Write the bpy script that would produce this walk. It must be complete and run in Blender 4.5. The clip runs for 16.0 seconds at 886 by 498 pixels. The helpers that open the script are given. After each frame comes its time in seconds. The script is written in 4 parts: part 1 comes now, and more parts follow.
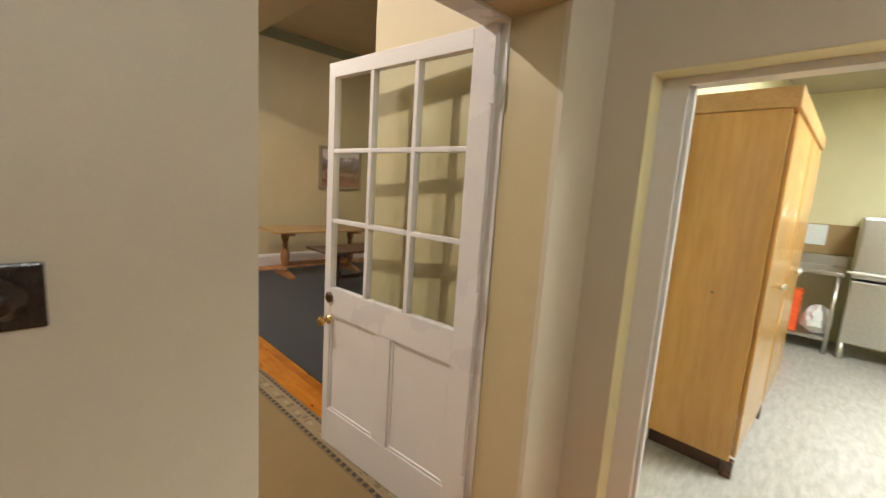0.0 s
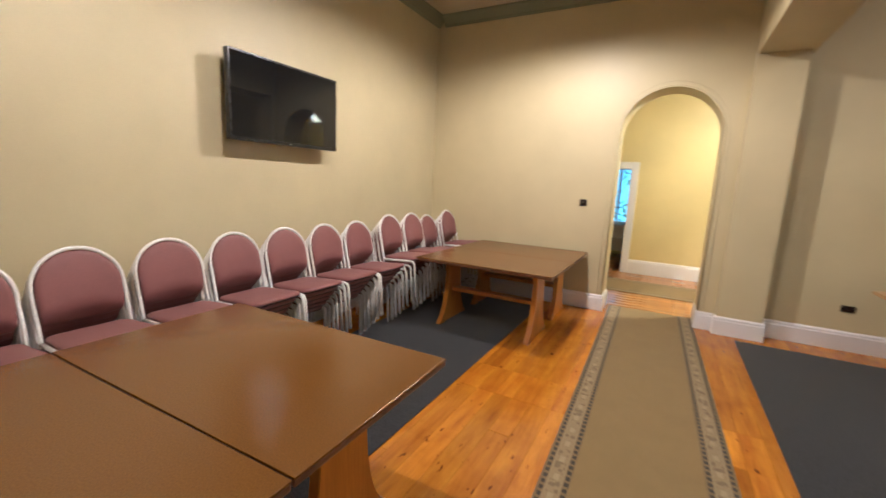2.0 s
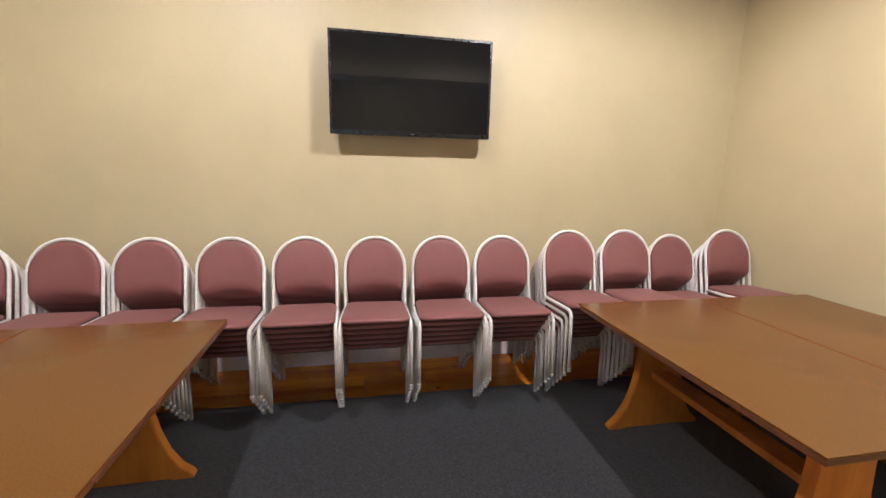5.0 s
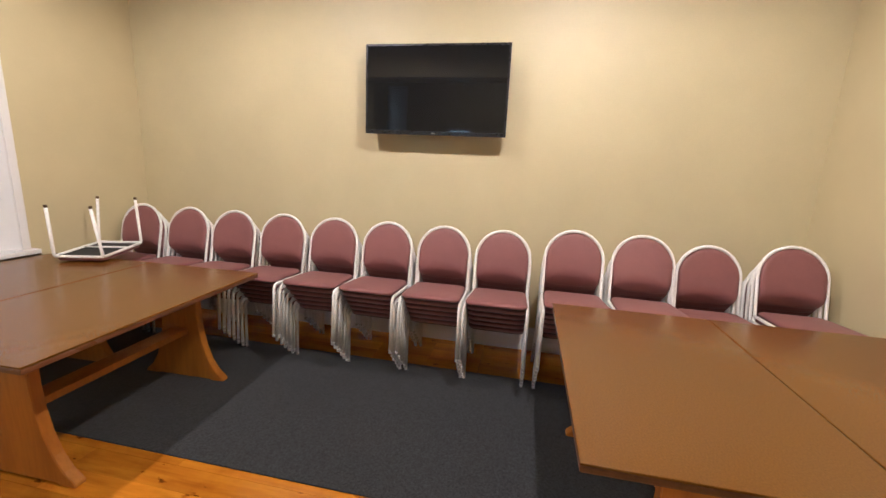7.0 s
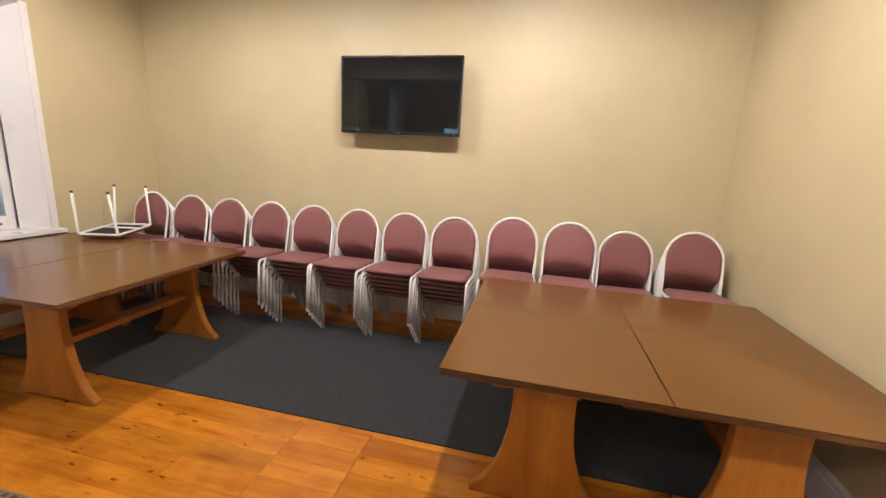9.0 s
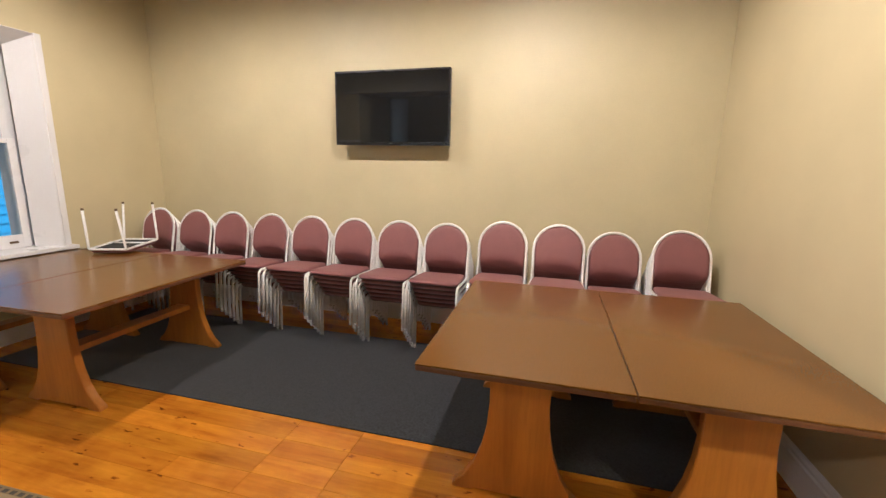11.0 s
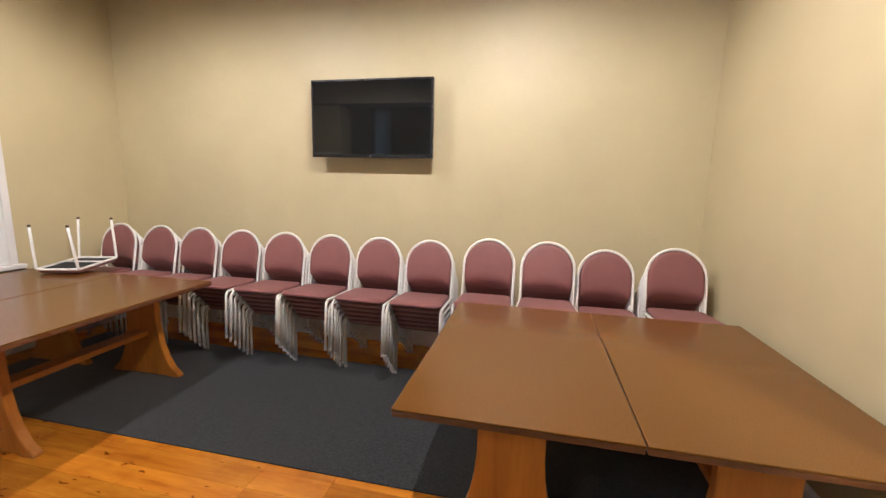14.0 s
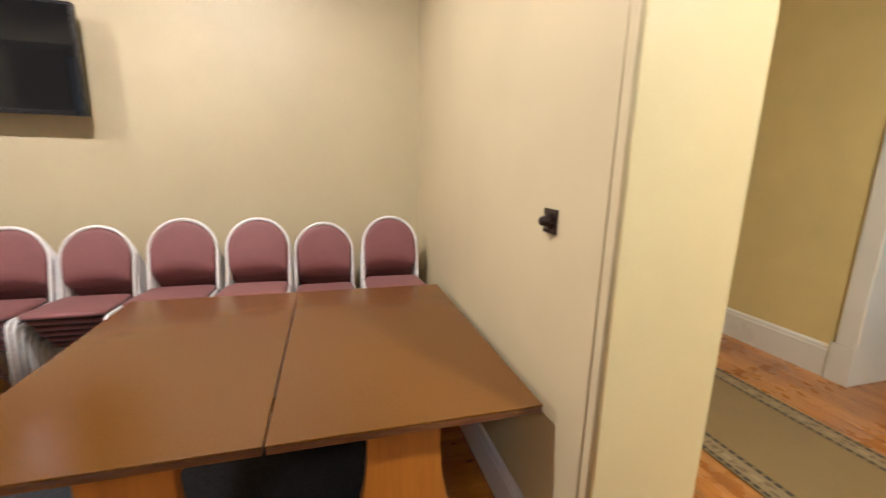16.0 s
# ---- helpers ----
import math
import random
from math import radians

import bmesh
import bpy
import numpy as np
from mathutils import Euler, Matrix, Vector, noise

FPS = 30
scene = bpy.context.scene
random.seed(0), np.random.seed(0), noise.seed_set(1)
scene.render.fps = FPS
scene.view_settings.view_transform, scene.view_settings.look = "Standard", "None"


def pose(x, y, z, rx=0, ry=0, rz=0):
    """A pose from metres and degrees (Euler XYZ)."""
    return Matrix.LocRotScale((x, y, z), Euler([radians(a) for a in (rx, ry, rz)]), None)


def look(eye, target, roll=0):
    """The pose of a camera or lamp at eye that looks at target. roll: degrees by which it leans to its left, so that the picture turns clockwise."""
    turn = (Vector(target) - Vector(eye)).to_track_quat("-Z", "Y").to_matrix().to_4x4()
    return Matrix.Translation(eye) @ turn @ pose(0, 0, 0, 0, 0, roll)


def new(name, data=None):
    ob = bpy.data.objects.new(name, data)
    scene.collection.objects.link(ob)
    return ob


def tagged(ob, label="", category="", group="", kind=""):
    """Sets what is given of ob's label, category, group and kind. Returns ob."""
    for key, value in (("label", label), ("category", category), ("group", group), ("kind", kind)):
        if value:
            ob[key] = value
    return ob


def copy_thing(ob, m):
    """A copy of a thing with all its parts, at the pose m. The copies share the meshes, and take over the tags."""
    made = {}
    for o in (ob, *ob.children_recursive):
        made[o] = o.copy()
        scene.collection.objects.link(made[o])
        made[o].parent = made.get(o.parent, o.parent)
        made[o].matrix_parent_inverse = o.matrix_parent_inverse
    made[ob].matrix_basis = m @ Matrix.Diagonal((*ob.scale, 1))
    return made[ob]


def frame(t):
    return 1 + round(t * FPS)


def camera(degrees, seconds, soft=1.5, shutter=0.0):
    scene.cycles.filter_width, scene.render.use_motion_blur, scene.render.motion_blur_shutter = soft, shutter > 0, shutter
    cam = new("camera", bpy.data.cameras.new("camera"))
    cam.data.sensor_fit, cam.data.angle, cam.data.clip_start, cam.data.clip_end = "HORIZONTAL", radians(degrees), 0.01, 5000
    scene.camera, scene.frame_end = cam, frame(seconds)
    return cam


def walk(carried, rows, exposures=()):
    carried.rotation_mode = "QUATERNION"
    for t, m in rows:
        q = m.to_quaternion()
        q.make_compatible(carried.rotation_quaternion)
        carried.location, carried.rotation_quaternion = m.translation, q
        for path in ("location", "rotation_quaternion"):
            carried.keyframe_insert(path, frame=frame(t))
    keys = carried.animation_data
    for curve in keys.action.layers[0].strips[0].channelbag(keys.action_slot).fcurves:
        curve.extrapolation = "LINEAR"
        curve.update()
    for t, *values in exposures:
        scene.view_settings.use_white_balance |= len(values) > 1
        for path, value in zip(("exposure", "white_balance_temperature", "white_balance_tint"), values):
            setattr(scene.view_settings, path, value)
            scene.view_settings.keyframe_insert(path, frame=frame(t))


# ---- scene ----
cam = camera(94.8, 16.0, shutter=0.22)
PATH = [
    (0, (-0.146, 0.146, 1.496), (1.255, 1.543, 1.204), 3.8),
    (0.2, (0.02, 0.246, 1.516), (1.283, 1.77, 1.228), 4.4),
    (0.5, (0.233, 0.42, 1.512), (1.115, 2.192, 1.222), 4.9),
    (0.8, (0.366, 0.570, 1.526), (0.849, 2.486, 1.217), 3.7),
    (1, (0.431, 0.712, 1.53), (0.683, 2.672, 1.223), 3.0),
    (1.2, (0.459, 0.858, 1.535), (0.539, 2.833, 1.232), 2.4),
    (1.5, (0.512, 1.128, 1.537), (0.286, 3.089, 1.216), 1.2),
    (2, (0.497, 1.541, 1.537), (-0.446, 3.274, 1.21), 2.7),
    (2.3, (0.412, 1.778, 1.528), (-0.805, 3.343, 1.269), 5.8),
    (2.5, (0.36, 1.923, 1.56), (-0.96, 3.406, 1.319), 6.7),
    (2.6, (0.331, 2.012, 1.56), (-1.029, 3.458, 1.316), 6.7),
    (3, (0.296, 2.317, 1.568), (-1.216, 3.587, 1.253), 3.6),
    (3.5, (0.308, 2.723, 1.526), (-1.334, 3.813, 1.19), 1.2),
    (6, (0.668, 4.411, 1.543), (-1.291, 4.413, 1.136), 3.7),
    (6.5, (0.729, 4.694, 1.523), (-1.226, 4.577, 1.118), 4.6),
    (7, (0.755, 4.908, 1.558), (-1.166, 4.527, 1.153), 2.6),
    (7.5, (0.861, 5.132, 1.56), (-1.019, 4.624, 1.105), -0.6),
    (8, (0.995, 5.263, 1.557), (-0.92, 4.886, 1.12), 0.6),
    (8.5, (1.12, 5.323, 1.557), (-0.802, 5.016, 1.099), 2.7),
    (9, (1.168, 5.449, 1.569), (-0.738, 5.018, 1.147), 3.1),
    (11.5, (1.22, 5.639, 1.552), (-0.683, 5.149, 1.181), 1.1),
    (12, (1.225, 5.641, 1.554), (-0.684, 5.17, 1.188), 1.4),
    (12.5, (1.218, 5.654, 1.548), (-0.681, 5.143, 1.187), 1.5),
    (13, (1.213, 5.657, 1.556), (-0.689, 5.141, 1.213), 1.8),
    (13.5, (1.142, 5.645, 1.565), (-0.77, 5.154, 1.24), 1.8),
    (14, (1.003, 5.598, 1.575), (-0.925, 5.175, 1.255), 1.4),
    (14.5, (0.92, 5.599, 1.561), (-1.023, 5.268, 1.222), 0.6),
    (15, (0.865, 5.659, 1.556), (-1.092, 5.479, 1.185), 0.6),
    (15.5, (0.827, 5.903, 1.551), (-1.134, 5.902, 1.16), 0.5),
    (15.8, (0.801, 6.100, 1.550), (-1.134, 6.402, 1.142), 1.2),
    (16, (0.782, 6.211, 1.54), (-1.101, 6.742, 1.128), 1.4),
]

walk(cam, [(t, look(eye, target, roll)) for t, eye, target, roll in PATH],
     exposures=[(0.0, -0.04, 5450, 10), (0.5, 0.0, 5600, 14), (1.5, 0.08, 5200, 14), (2.5, -0.06, 5150, 14), (3.5, 0.03, 5000, 13), (6.0, 0.20, 5050, 14), (7.5, 0.10, 5250, 15), (9.0, 0.12, 5250, 14), (13.5, 0.10, 5200, 13), (15.0, 0.18, 4880, 13), (16.0, 0.1, 5100, 15)])

# ---- light ----
world = bpy.data.worlds.new("world")
scene.world = world
world.use_nodes = True
wn = world.node_tree.nodes
sky = wn.new("ShaderNodeTexSky")
sky.sky_type, sky.sun_disc = "NISHITA", False
sky.sun_elevation, sky.sun_rotation = radians(48), radians(35)
wn["Background"].inputs["Strength"].default_value = 0.15
world.node_tree.links.new(sky.outputs["Color"], wn["Background"].inputs["Color"])

sd = bpy.data.lights.new("sun", "SUN")
sd.energy, sd.angle, sd.color = 2.5, radians(4), (1.0, 0.95, 0.88)
sun = new("sun", sd)
sun.matrix_world = look((math.sin(radians(35)) * 20, math.cos(radians(35)) * 20, math.tan(radians(48)) * 20), (0, 0, 0))

WARM = (1.0, 0.80, 0.59)


def point_lamp(name, x, y, z, watts, colour=WARM, radius=0.06):
    d = bpy.data.lights.new(name, "POINT")
    d.energy, d.color, d.shadow_soft_size = watts, colour, radius
    ob = new(name, d)
    ob.location = (x, y, z)
    return ob


LAMPS = [(-0.58, 2.85, 3.41), (-0.58, 5.30, 3.41)]
for (lx, ly, lz), watts in zip(LAMPS, (220, 290)):
    ld = bpy.data.lights.new("pendant_light", "SPOT")
    ld.energy, ld.color, ld.shadow_soft_size, ld.spot_size, ld.spot_blend = watts, WARM, 0.035, radians(180), 0.50
    new("pendant_light", ld).location = (lx, ly, lz + 0.004)
point_lamp("pendant_light", 3.0, 4.3, 3.5, 82)
point_lamp("hall_light", 1.55, 7.85, 3.08, 300, (1.0, 0.86, 0.58), 0.09)
# fill added behind the first view, for the daylight that reaches the lobby
point_lamp("lobby_fill", -0.1, -1.6, 2.5, 48, (0.96, 0.90, 0.75), 0.1)
kl = bpy.data.lights.new("kitchen_light", "AREA")
kl.energy, kl.color, kl.shape, kl.size, kl.size_y = 146, (1.0, 0.95, 0.76), "RECTANGLE", 1.2, 0.5
klo = new("kitchen_light", kl)
klo.location = (3.4, -0.6, 2.82)

# ---- materials ----


def material(name):
    m = bpy.data.materials.new(name)
    m.use_nodes = True
    return m, m.node_tree.nodes, m.node_tree.links, m.node_tree.nodes["Principled BSDF"]


def coords(n, l, scale=(1, 1, 1), obj=True):
    tc, mp = n.new("ShaderNodeTexCoord"), n.new("ShaderNodeMapping")
    mp.inputs["Scale"].default_value = scale
    l.new(tc.outputs["Object" if obj else "Generated"], mp.inputs["Vector"])
    return mp.outputs["Vector"]


def world_coords(n, l, scale=(1, 1, 1)):
    g, mp = n.new("ShaderNodeNewGeometry"), n.new("ShaderNodeMapping")
    mp.inputs["Scale"].default_value = scale
    l.new(g.outputs["Position"], mp.inputs["Vector"])
    return mp.outputs["Vector"]


def noise_tex(n, l, vec, scale, detail=4, rough=0.55):
    t = n.new("ShaderNodeTexNoise")
    t.inputs["Scale"].default_value, t.inputs["Detail"].default_value, t.inputs["Roughness"].default_value = scale, detail, rough
    l.new(vec, t.inputs["Vector"])
    return t.outputs["Fac"]


def ramp(n, l, fac, stops):
    r = n.new("ShaderNodeValToRGB")
    e = r.color_ramp.elements
    while len(e) < len(stops):
        e.new(0.5)
    for i, (p, c) in enumerate(stops):
        e[i].position, e[i].color = p, (*c, 1)
    l.new(fac, r.inputs["Fac"])
    return r.outputs["Color"]


def mix(n, l, fac, a, b, kind="MIX"):
    m = n.new("ShaderNodeMix")
    m.data_type, m.blend_type = "RGBA", kind
    for sock, v in ((m.inputs["Factor"], fac), (m.inputs["A"], a), (m.inputs["B"], b)):
        if isinstance(v, (int, float)):
            sock.default_value = v
        elif isinstance(v, tuple):
            sock.default_value = (*v, 1)
        else:
            l.new(v, sock)
    return m.outputs["Result"]


def calc(n, l, op, a, b=0.0):
    m = n.new("ShaderNodeMath")
    m.operation = op
    for i, v in enumerate((a, b)):
        if isinstance(v, (int, float)):
            m.inputs[i].default_value = v
        else:
            l.new(v, m.inputs[i])
    return m.outputs[0]


def bump(n, l, height, strength, distance, bsdf):
    b = n.new("ShaderNodeBump")
    b.inputs["Strength"].default_value, b.inputs["Distance"].default_value = strength, distance
    l.new(height, b.inputs["Height"])
    l.new(b.outputs["Normal"], bsdf.inputs["Normal"])


def paint(name, colour, rough=0.55, vary=0.05, grain=220, relief=0.08, patch=1.3):
    """Brushed or rolled paint: broad uneven patches and a fine roller grain."""
    m, n, l, b = material(name)
    v = world_coords(n, l)
    big, fine = noise_tex(n, l, v, patch, 5), noise_tex(n, l, v, grain, 2)
    lo = tuple(c * (1 - vary * 1.6) for c in colour)
    hi = tuple(min(1, c * (1 + vary)) for c in colour)
    col = ramp(n, l, big, [(0.3, lo), (0.7, hi)])
    col = mix(n, l, 0.10, col, ramp(n, l, fine, [(0.3, (0.55, 0.55, 0.55)), (0.7, (1, 1, 1))]), "MULTIPLY")
    l.new(col, b.inputs["Base Color"])
    l.new(calc(n, l, "ADD", calc(n, l, "MULTIPLY", big, 0.2), rough - 0.1), b.inputs["Roughness"])
    bump(n, l, fine, relief, 0.004, b)
    return m


def wood(name, dark, light, along="x", rough=0.3, coat=0.0, knots=False, per_piece=0.35, scale=1.0, grain=0.22, figure=9.0):
    """Grain stretched along one axis, a figure of broad bands, optional knots, each piece a little different."""
    m, n, l, b = material(name)
    st = {"x": (0.10, 1, 1), "y": (1, 0.10, 1), "z": (1, 1, 0.10)}[along]
    info = n.new("ShaderNodeObjectInfo")
    tc = n.new("ShaderNodeTexCoord")
    off = n.new("ShaderNodeVectorMath")
    off.operation = "ADD"
    comb = n.new("ShaderNodeCombineXYZ")
    r40 = calc(n, l, "MULTIPLY", info.outputs["Random"], 40.0)
    for i in range(3):
        l.new(r40, comb.inputs[i])
    l.new(tc.outputs["Object"], off.inputs[0])
    l.new(comb.outputs[0], off.inputs[1])
    mp = n.new("ShaderNodeMapping")
    mp.inputs["Scale"].default_value = st
    l.new(off.outputs[0], mp.inputs["Vector"])
    v = mp.outputs["Vector"]
    broad, fine = noise_tex(n, l, v, figure * scale, 4), noise_tex(n, l, v, 60 * scale, 3, 0.6)
    col = ramp(n, l, broad, [(0.28, dark), (0.5, tuple((p + q) / 2 for p, q in zip(dark, light))), (0.74, light)])
    col = mix(n, l, grain, col, ramp(n, l, fine, [(0.35, (0.5, 0.42, 0.36)), (0.6, (1, 1, 1))]), "MULTIPLY")
    tone = ramp(n, l, info.outputs["Random"], [(0, (1 - per_piece,) * 3), (1, (1, 1, 1))])
    col = mix(n, l, 1.0, col, tone, "MULTIPLY")
    if knots:
        kv = n.new("ShaderNodeMapping")
        kv.inputs["Scale"].default_value = {"x": (0.38, 1, 1), "y": (1, 0.38, 1), "z": (1, 1, 0.38)}[along]
        l.new(off.outputs[0], kv.inputs["Vector"])
        wig = n.new("ShaderNodeTexNoise")
        wig.inputs["Scale"].default_value, wig.inputs["Detail"].default_value = 30, 3
        l.new(kv.outputs[0], wig.inputs["Vector"])
        wob = n.new("ShaderNodeVectorMath")
        wob.operation = "MULTIPLY_ADD"
        l.new(wig.outputs["Color"], wob.inputs[0])
        wob.inputs[1].default_value = (0.06, 0.06, 0.06)
        l.new(kv.outputs[0], wob.inputs[2])
        vo = n.new("ShaderNodeTexVoronoi")
        vo.inputs["Scale"].default_value = 16.0
        l.new(wob.outputs[0], vo.inputs["Vector"])
        size = calc(n, l, "MULTIPLY", vo.outputs["Distance"], ramp(n, l, vo.outputs["Color"], [(0.0, (0.85, 0.85, 0.85)), (0.5, (1.5, 1.5, 1.5)), (0.9, (4, 4, 4))]))
        kn = ramp(n, l, size, [(0.10, (0.09, 0.035, 0.012)), (0.14, (0.40, 0.21, 0.11)), (0.22, (1, 1, 1))])
        col = mix(n, l, 0.75, col, kn, "MULTIPLY")
        streak = noise_tex(n, l, v, 22 * scale, 2, 0.5)
        col = mix(n, l, 0.4, col, ramp(n, l, streak, [(0.26, (0.45, 0.26, 0.14)), (0.40, (1, 1, 1))]), "MULTIPLY")
        stain = noise_tex(n, l, world_coords(n, l), 2.6, 5, 0.62)
        col = mix(n, l, 0.55, col, ramp(n, l, stain, [(0.32, (0.62, 0.50, 0.38)), (0.52, (1, 1, 1))]), "MULTIPLY")
    l.new(col, b.inputs["Base Color"])
    wear = noise_tex(n, l, tc.outputs["Object"], 3.0, 4)
    l.new(calc(n, l, "ADD", calc(n, l, "MULTIPLY", wear, 0.16), rough - 0.08), b.inputs["Roughness"])
    b.inputs["Coat Weight"].default_value, b.inputs["Coat Roughness"].default_value = coat, 0.12
    b.inputs["Specular IOR Level"].default_value = 0.5
    if grain > 0.15:
        bump(n, l, fine, 0.05, 0.0005, b)
    return m


def cloth(name, lo, hi, scale=260, rough=0.95, relief=0.5, patch=4, sheen=0.2):
    m, n, l, b = material(name)
    v = coords(n, l)
    fine, big = noise_tex(n, l, v, scale, 3, 0.7), noise_tex(n, l, v, patch, 4)
    col = ramp(n, l, fine, [(0.3, lo), (0.7, hi)])
    col = mix(n, l, 0.3, col, ramp(n, l, big, [(0.3, (0.75, 0.75, 0.75)), (0.7, (1.1, 1.1, 1.1))]), "MULTIPLY")
    l.new(col, b.inputs["Base Color"])
    b.inputs["Roughness"].default_value, b.inputs["Sheen Weight"].default_value = rough, sheen
    bump(n, l, fine, relief, 0.003, b)
    return m


def plain(name, colour, rough=0.4, metal=0.0, vary=0.06, grain=60):
    m, n, l, b = material(name)
    v = coords(n, l)
    f = noise_tex(n, l, v, grain, 4)
    l.new(ramp(n, l, f, [(0.3, tuple(c * (1 - 2 * vary) for c in colour)), (0.7, tuple(min(1, c * (1 + vary)) for c in colour))]), b.inputs["Base Color"])
    l.new(calc(n, l, "ADD", calc(n, l, "MULTIPLY", f, 0.12), max(0.02, rough - 0.06)), b.inputs["Roughness"])
    b.inputs["Metallic"].default_value = metal
    return m


def glow(name, colour, strength):
    m, n, l, b = material(name)
    b.inputs["Base Color"].default_value = (*colour, 1)
    b.inputs["Emission Color"].default_value = (*colour, 1)
    b.inputs["Emission Strength"].default_value = strength
    return m


M_WALL = paint("cream_wall_paint", (0.565, 0.490, 0.295), 0.5)
M_HALL = paint("yellow_hall_paint", (0.70, 0.58, 0.27), 0.5)
M_LOBBY = paint("stone_lobby_paint", (0.62, 0.57, 0.46), 0.5)
M_KWALL = paint("pale_green_kitchen_paint", (0.80, 0.74, 0.46), 0.45)
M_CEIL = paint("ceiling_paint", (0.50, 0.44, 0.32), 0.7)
M_GREEN = paint("sage_green_cornice_paint", (0.20, 0.22, 0.15), 0.5)
M_WHITE = paint("white_gloss_paint", (0.77, 0.76, 0.76), 0.3, 0.03, 120, 0.05)
M_BOARD = wood("varnished_pine_board", (0.47, 0.140, 0.006), (0.77, 0.315, 0.015), "y", 0.22, 0.0, True, 0.30)
M_BOARDX = wood("varnished_pine_hall_board", (0.42, 0.15, 0.03), (0.68, 0.32, 0.08), "x", 0.28, 0.35, True, 0.25)
M_TABLE = plain("varnished_brown_table_top", (0.146, 0.059, 0.008), 0.30, 0.0, 0.08, 150)
for link in list(M_TABLE.node_tree.links):
    if link.to_socket.name == "Roughness":
        M_TABLE.node_tree.links.remove(link)
M_TABLE.node_tree.nodes["Principled BSDF"].inputs["Roughness"].default_value = 0.23
M_EDGE = wood("dark_brown_table_edge", (0.10, 0.035, 0.014), (0.18, 0.07, 0.025), "x", 0.3, 0.3, False, 0.1)
M_LEG = wood("orange_pine_table_leg", (0.38, 0.128, 0.010), (0.57, 0.225, 0.022), "z", 0.35, 0.2, False, 0.15)
M_OAK = wood("golden_oak", (0.42, 0.24, 0.08), (0.60, 0.37, 0.14), "x", 0.32, 0.2, False, 0.1)
M_OAKLEG = wood("turned_oak_leg", (0.30, 0.14, 0.05), (0.45, 0.22, 0.08), "z", 0.32, 0.2, False, 0.1)
M_DARK = wood("dark_stained_wood", (0.05, 0.025, 0.018), (0.11, 0.05, 0.035), "x", 0.3, 0.2, False, 0.1)
M_CUP = wood("honey_plywood_cupboard", (0.50, 0.26, 0.06), (0.66, 0.38, 0.11), "z", 0.25, 0.3, False, 0.1, 0.6)
M_SILL = wood("worn_wooden_sill", (0.30, 0.20, 0.10), (0.45, 0.32, 0.17), "x", 0.5, 0, False, 0.1)
M_CARPET = cloth("charcoal_carpet", (0.002, 0.003, 0.004), (0.036, 0.039, 0.045), 85, 1.0, 0.8, 3)
M_MAUVE = cloth("mauve_vinyl_upholstery", (0.190, 0.070, 0.068), (0.260, 0.100, 0.097), 320, 0.55, 0.25, 6, 0.1)
M_FRAME = plain("white_coated_tube", (0.87, 0.86, 0.84), 0.3)
M_CAP = plain("pale_grey_rubber_foot", (0.50, 0.48, 0.46), 0.6)
M_UNDER = plain("black_seat_underside", (0.02, 0.02, 0.02), 0.8)
M_BLACK = plain("black_plastic", (0.008, 0.008, 0.009), 0.28)
M_BROWN = plain("dark_brown_bakelite", (0.022, 0.012, 0.009), 0.25)
M_BRASS = plain("polished_brass", (0.75, 0.52, 0.18), 0.22, 1.0)
M_BRONZE = plain("dull_bronze", (0.16, 0.11, 0.07), 0.4, 1.0)
M_STEEL = plain("brushed_stainless_steel", (0.55, 0.54, 0.50), 0.32, 1.0)
M_ORANGE = plain("orange_plastic", (0.85, 0.12, 0.02), 0.4)
M_BAG = plain("white_plastic_bag", (0.8, 0.78, 0.75), 0.5)
M_GREYPL = plain("grey_metal_hinge", (0.35, 0.34, 0.33), 0.4, 0.8)
M_PAPER = plain("white_paper", (0.82, 0.83, 0.82), 0.7)
M_CORK = cloth("brown_splashback", (0.30, 0.19, 0.08), (0.42, 0.28, 0.13), 120, 0.8, 0.2)
M_BEDDING = cloth("white_bed_linen", (0.72, 0.72, 0.74), (0.85, 0.85, 0.86), 200, 0.9, 0.3)
M_SHADE = plain("white_glass_shade", (0.85, 0.82, 0.75), 0.25)
M_BULB = glow("lit_bulb", (1.0, 0.86, 0.62), 12)
M_TUBE = glow("lit_kitchen_diffuser", (0.95, 1.0, 0.9), 5)
M_LOBGLOW = glow("added_lobby_diffuser", (1.0, 0.92, 0.8), 4)


def vinyl():
    m, n, l, b = material("pale_grey_kitchen_vinyl")
    v = world_coords(n, l, (0.25, 1, 1))
    f, g = noise_tex(n, l, v, 26, 5, 0.7), noise_tex(n, l, world_coords(n, l), 3, 3)
    col = ramp(n, l, f, [(0.3, (0.30, 0.28, 0.25)), (0.55, (0.44, 0.42, 0.38)), (0.75, (0.54, 0.52, 0.48))])
    l.new(mix(n, l, 0.2, col, ramp(n, l, g, [(0.3, (0.8, 0.8, 0.8)), (0.7, (1, 1, 1))]), "MULTIPLY"), b.inputs["Base Color"])
    b.inputs["Roughness"].default_value = 0.3
    return m


def screen():
    m, n, l, b = material("dark_television_glass")
    f = noise_tex(n, l, coords(n, l), 2.0, 2)
    l.new(ramp(n, l, f, [(0.3, (0.006, 0.007, 0.009)), (0.7, (0.009, 0.010, 0.012))]), b.inputs["Base Color"])
    b.inputs["Roughness"].default_value = 0.035
    b.inputs["IOR"].default_value = 1.5
    return m


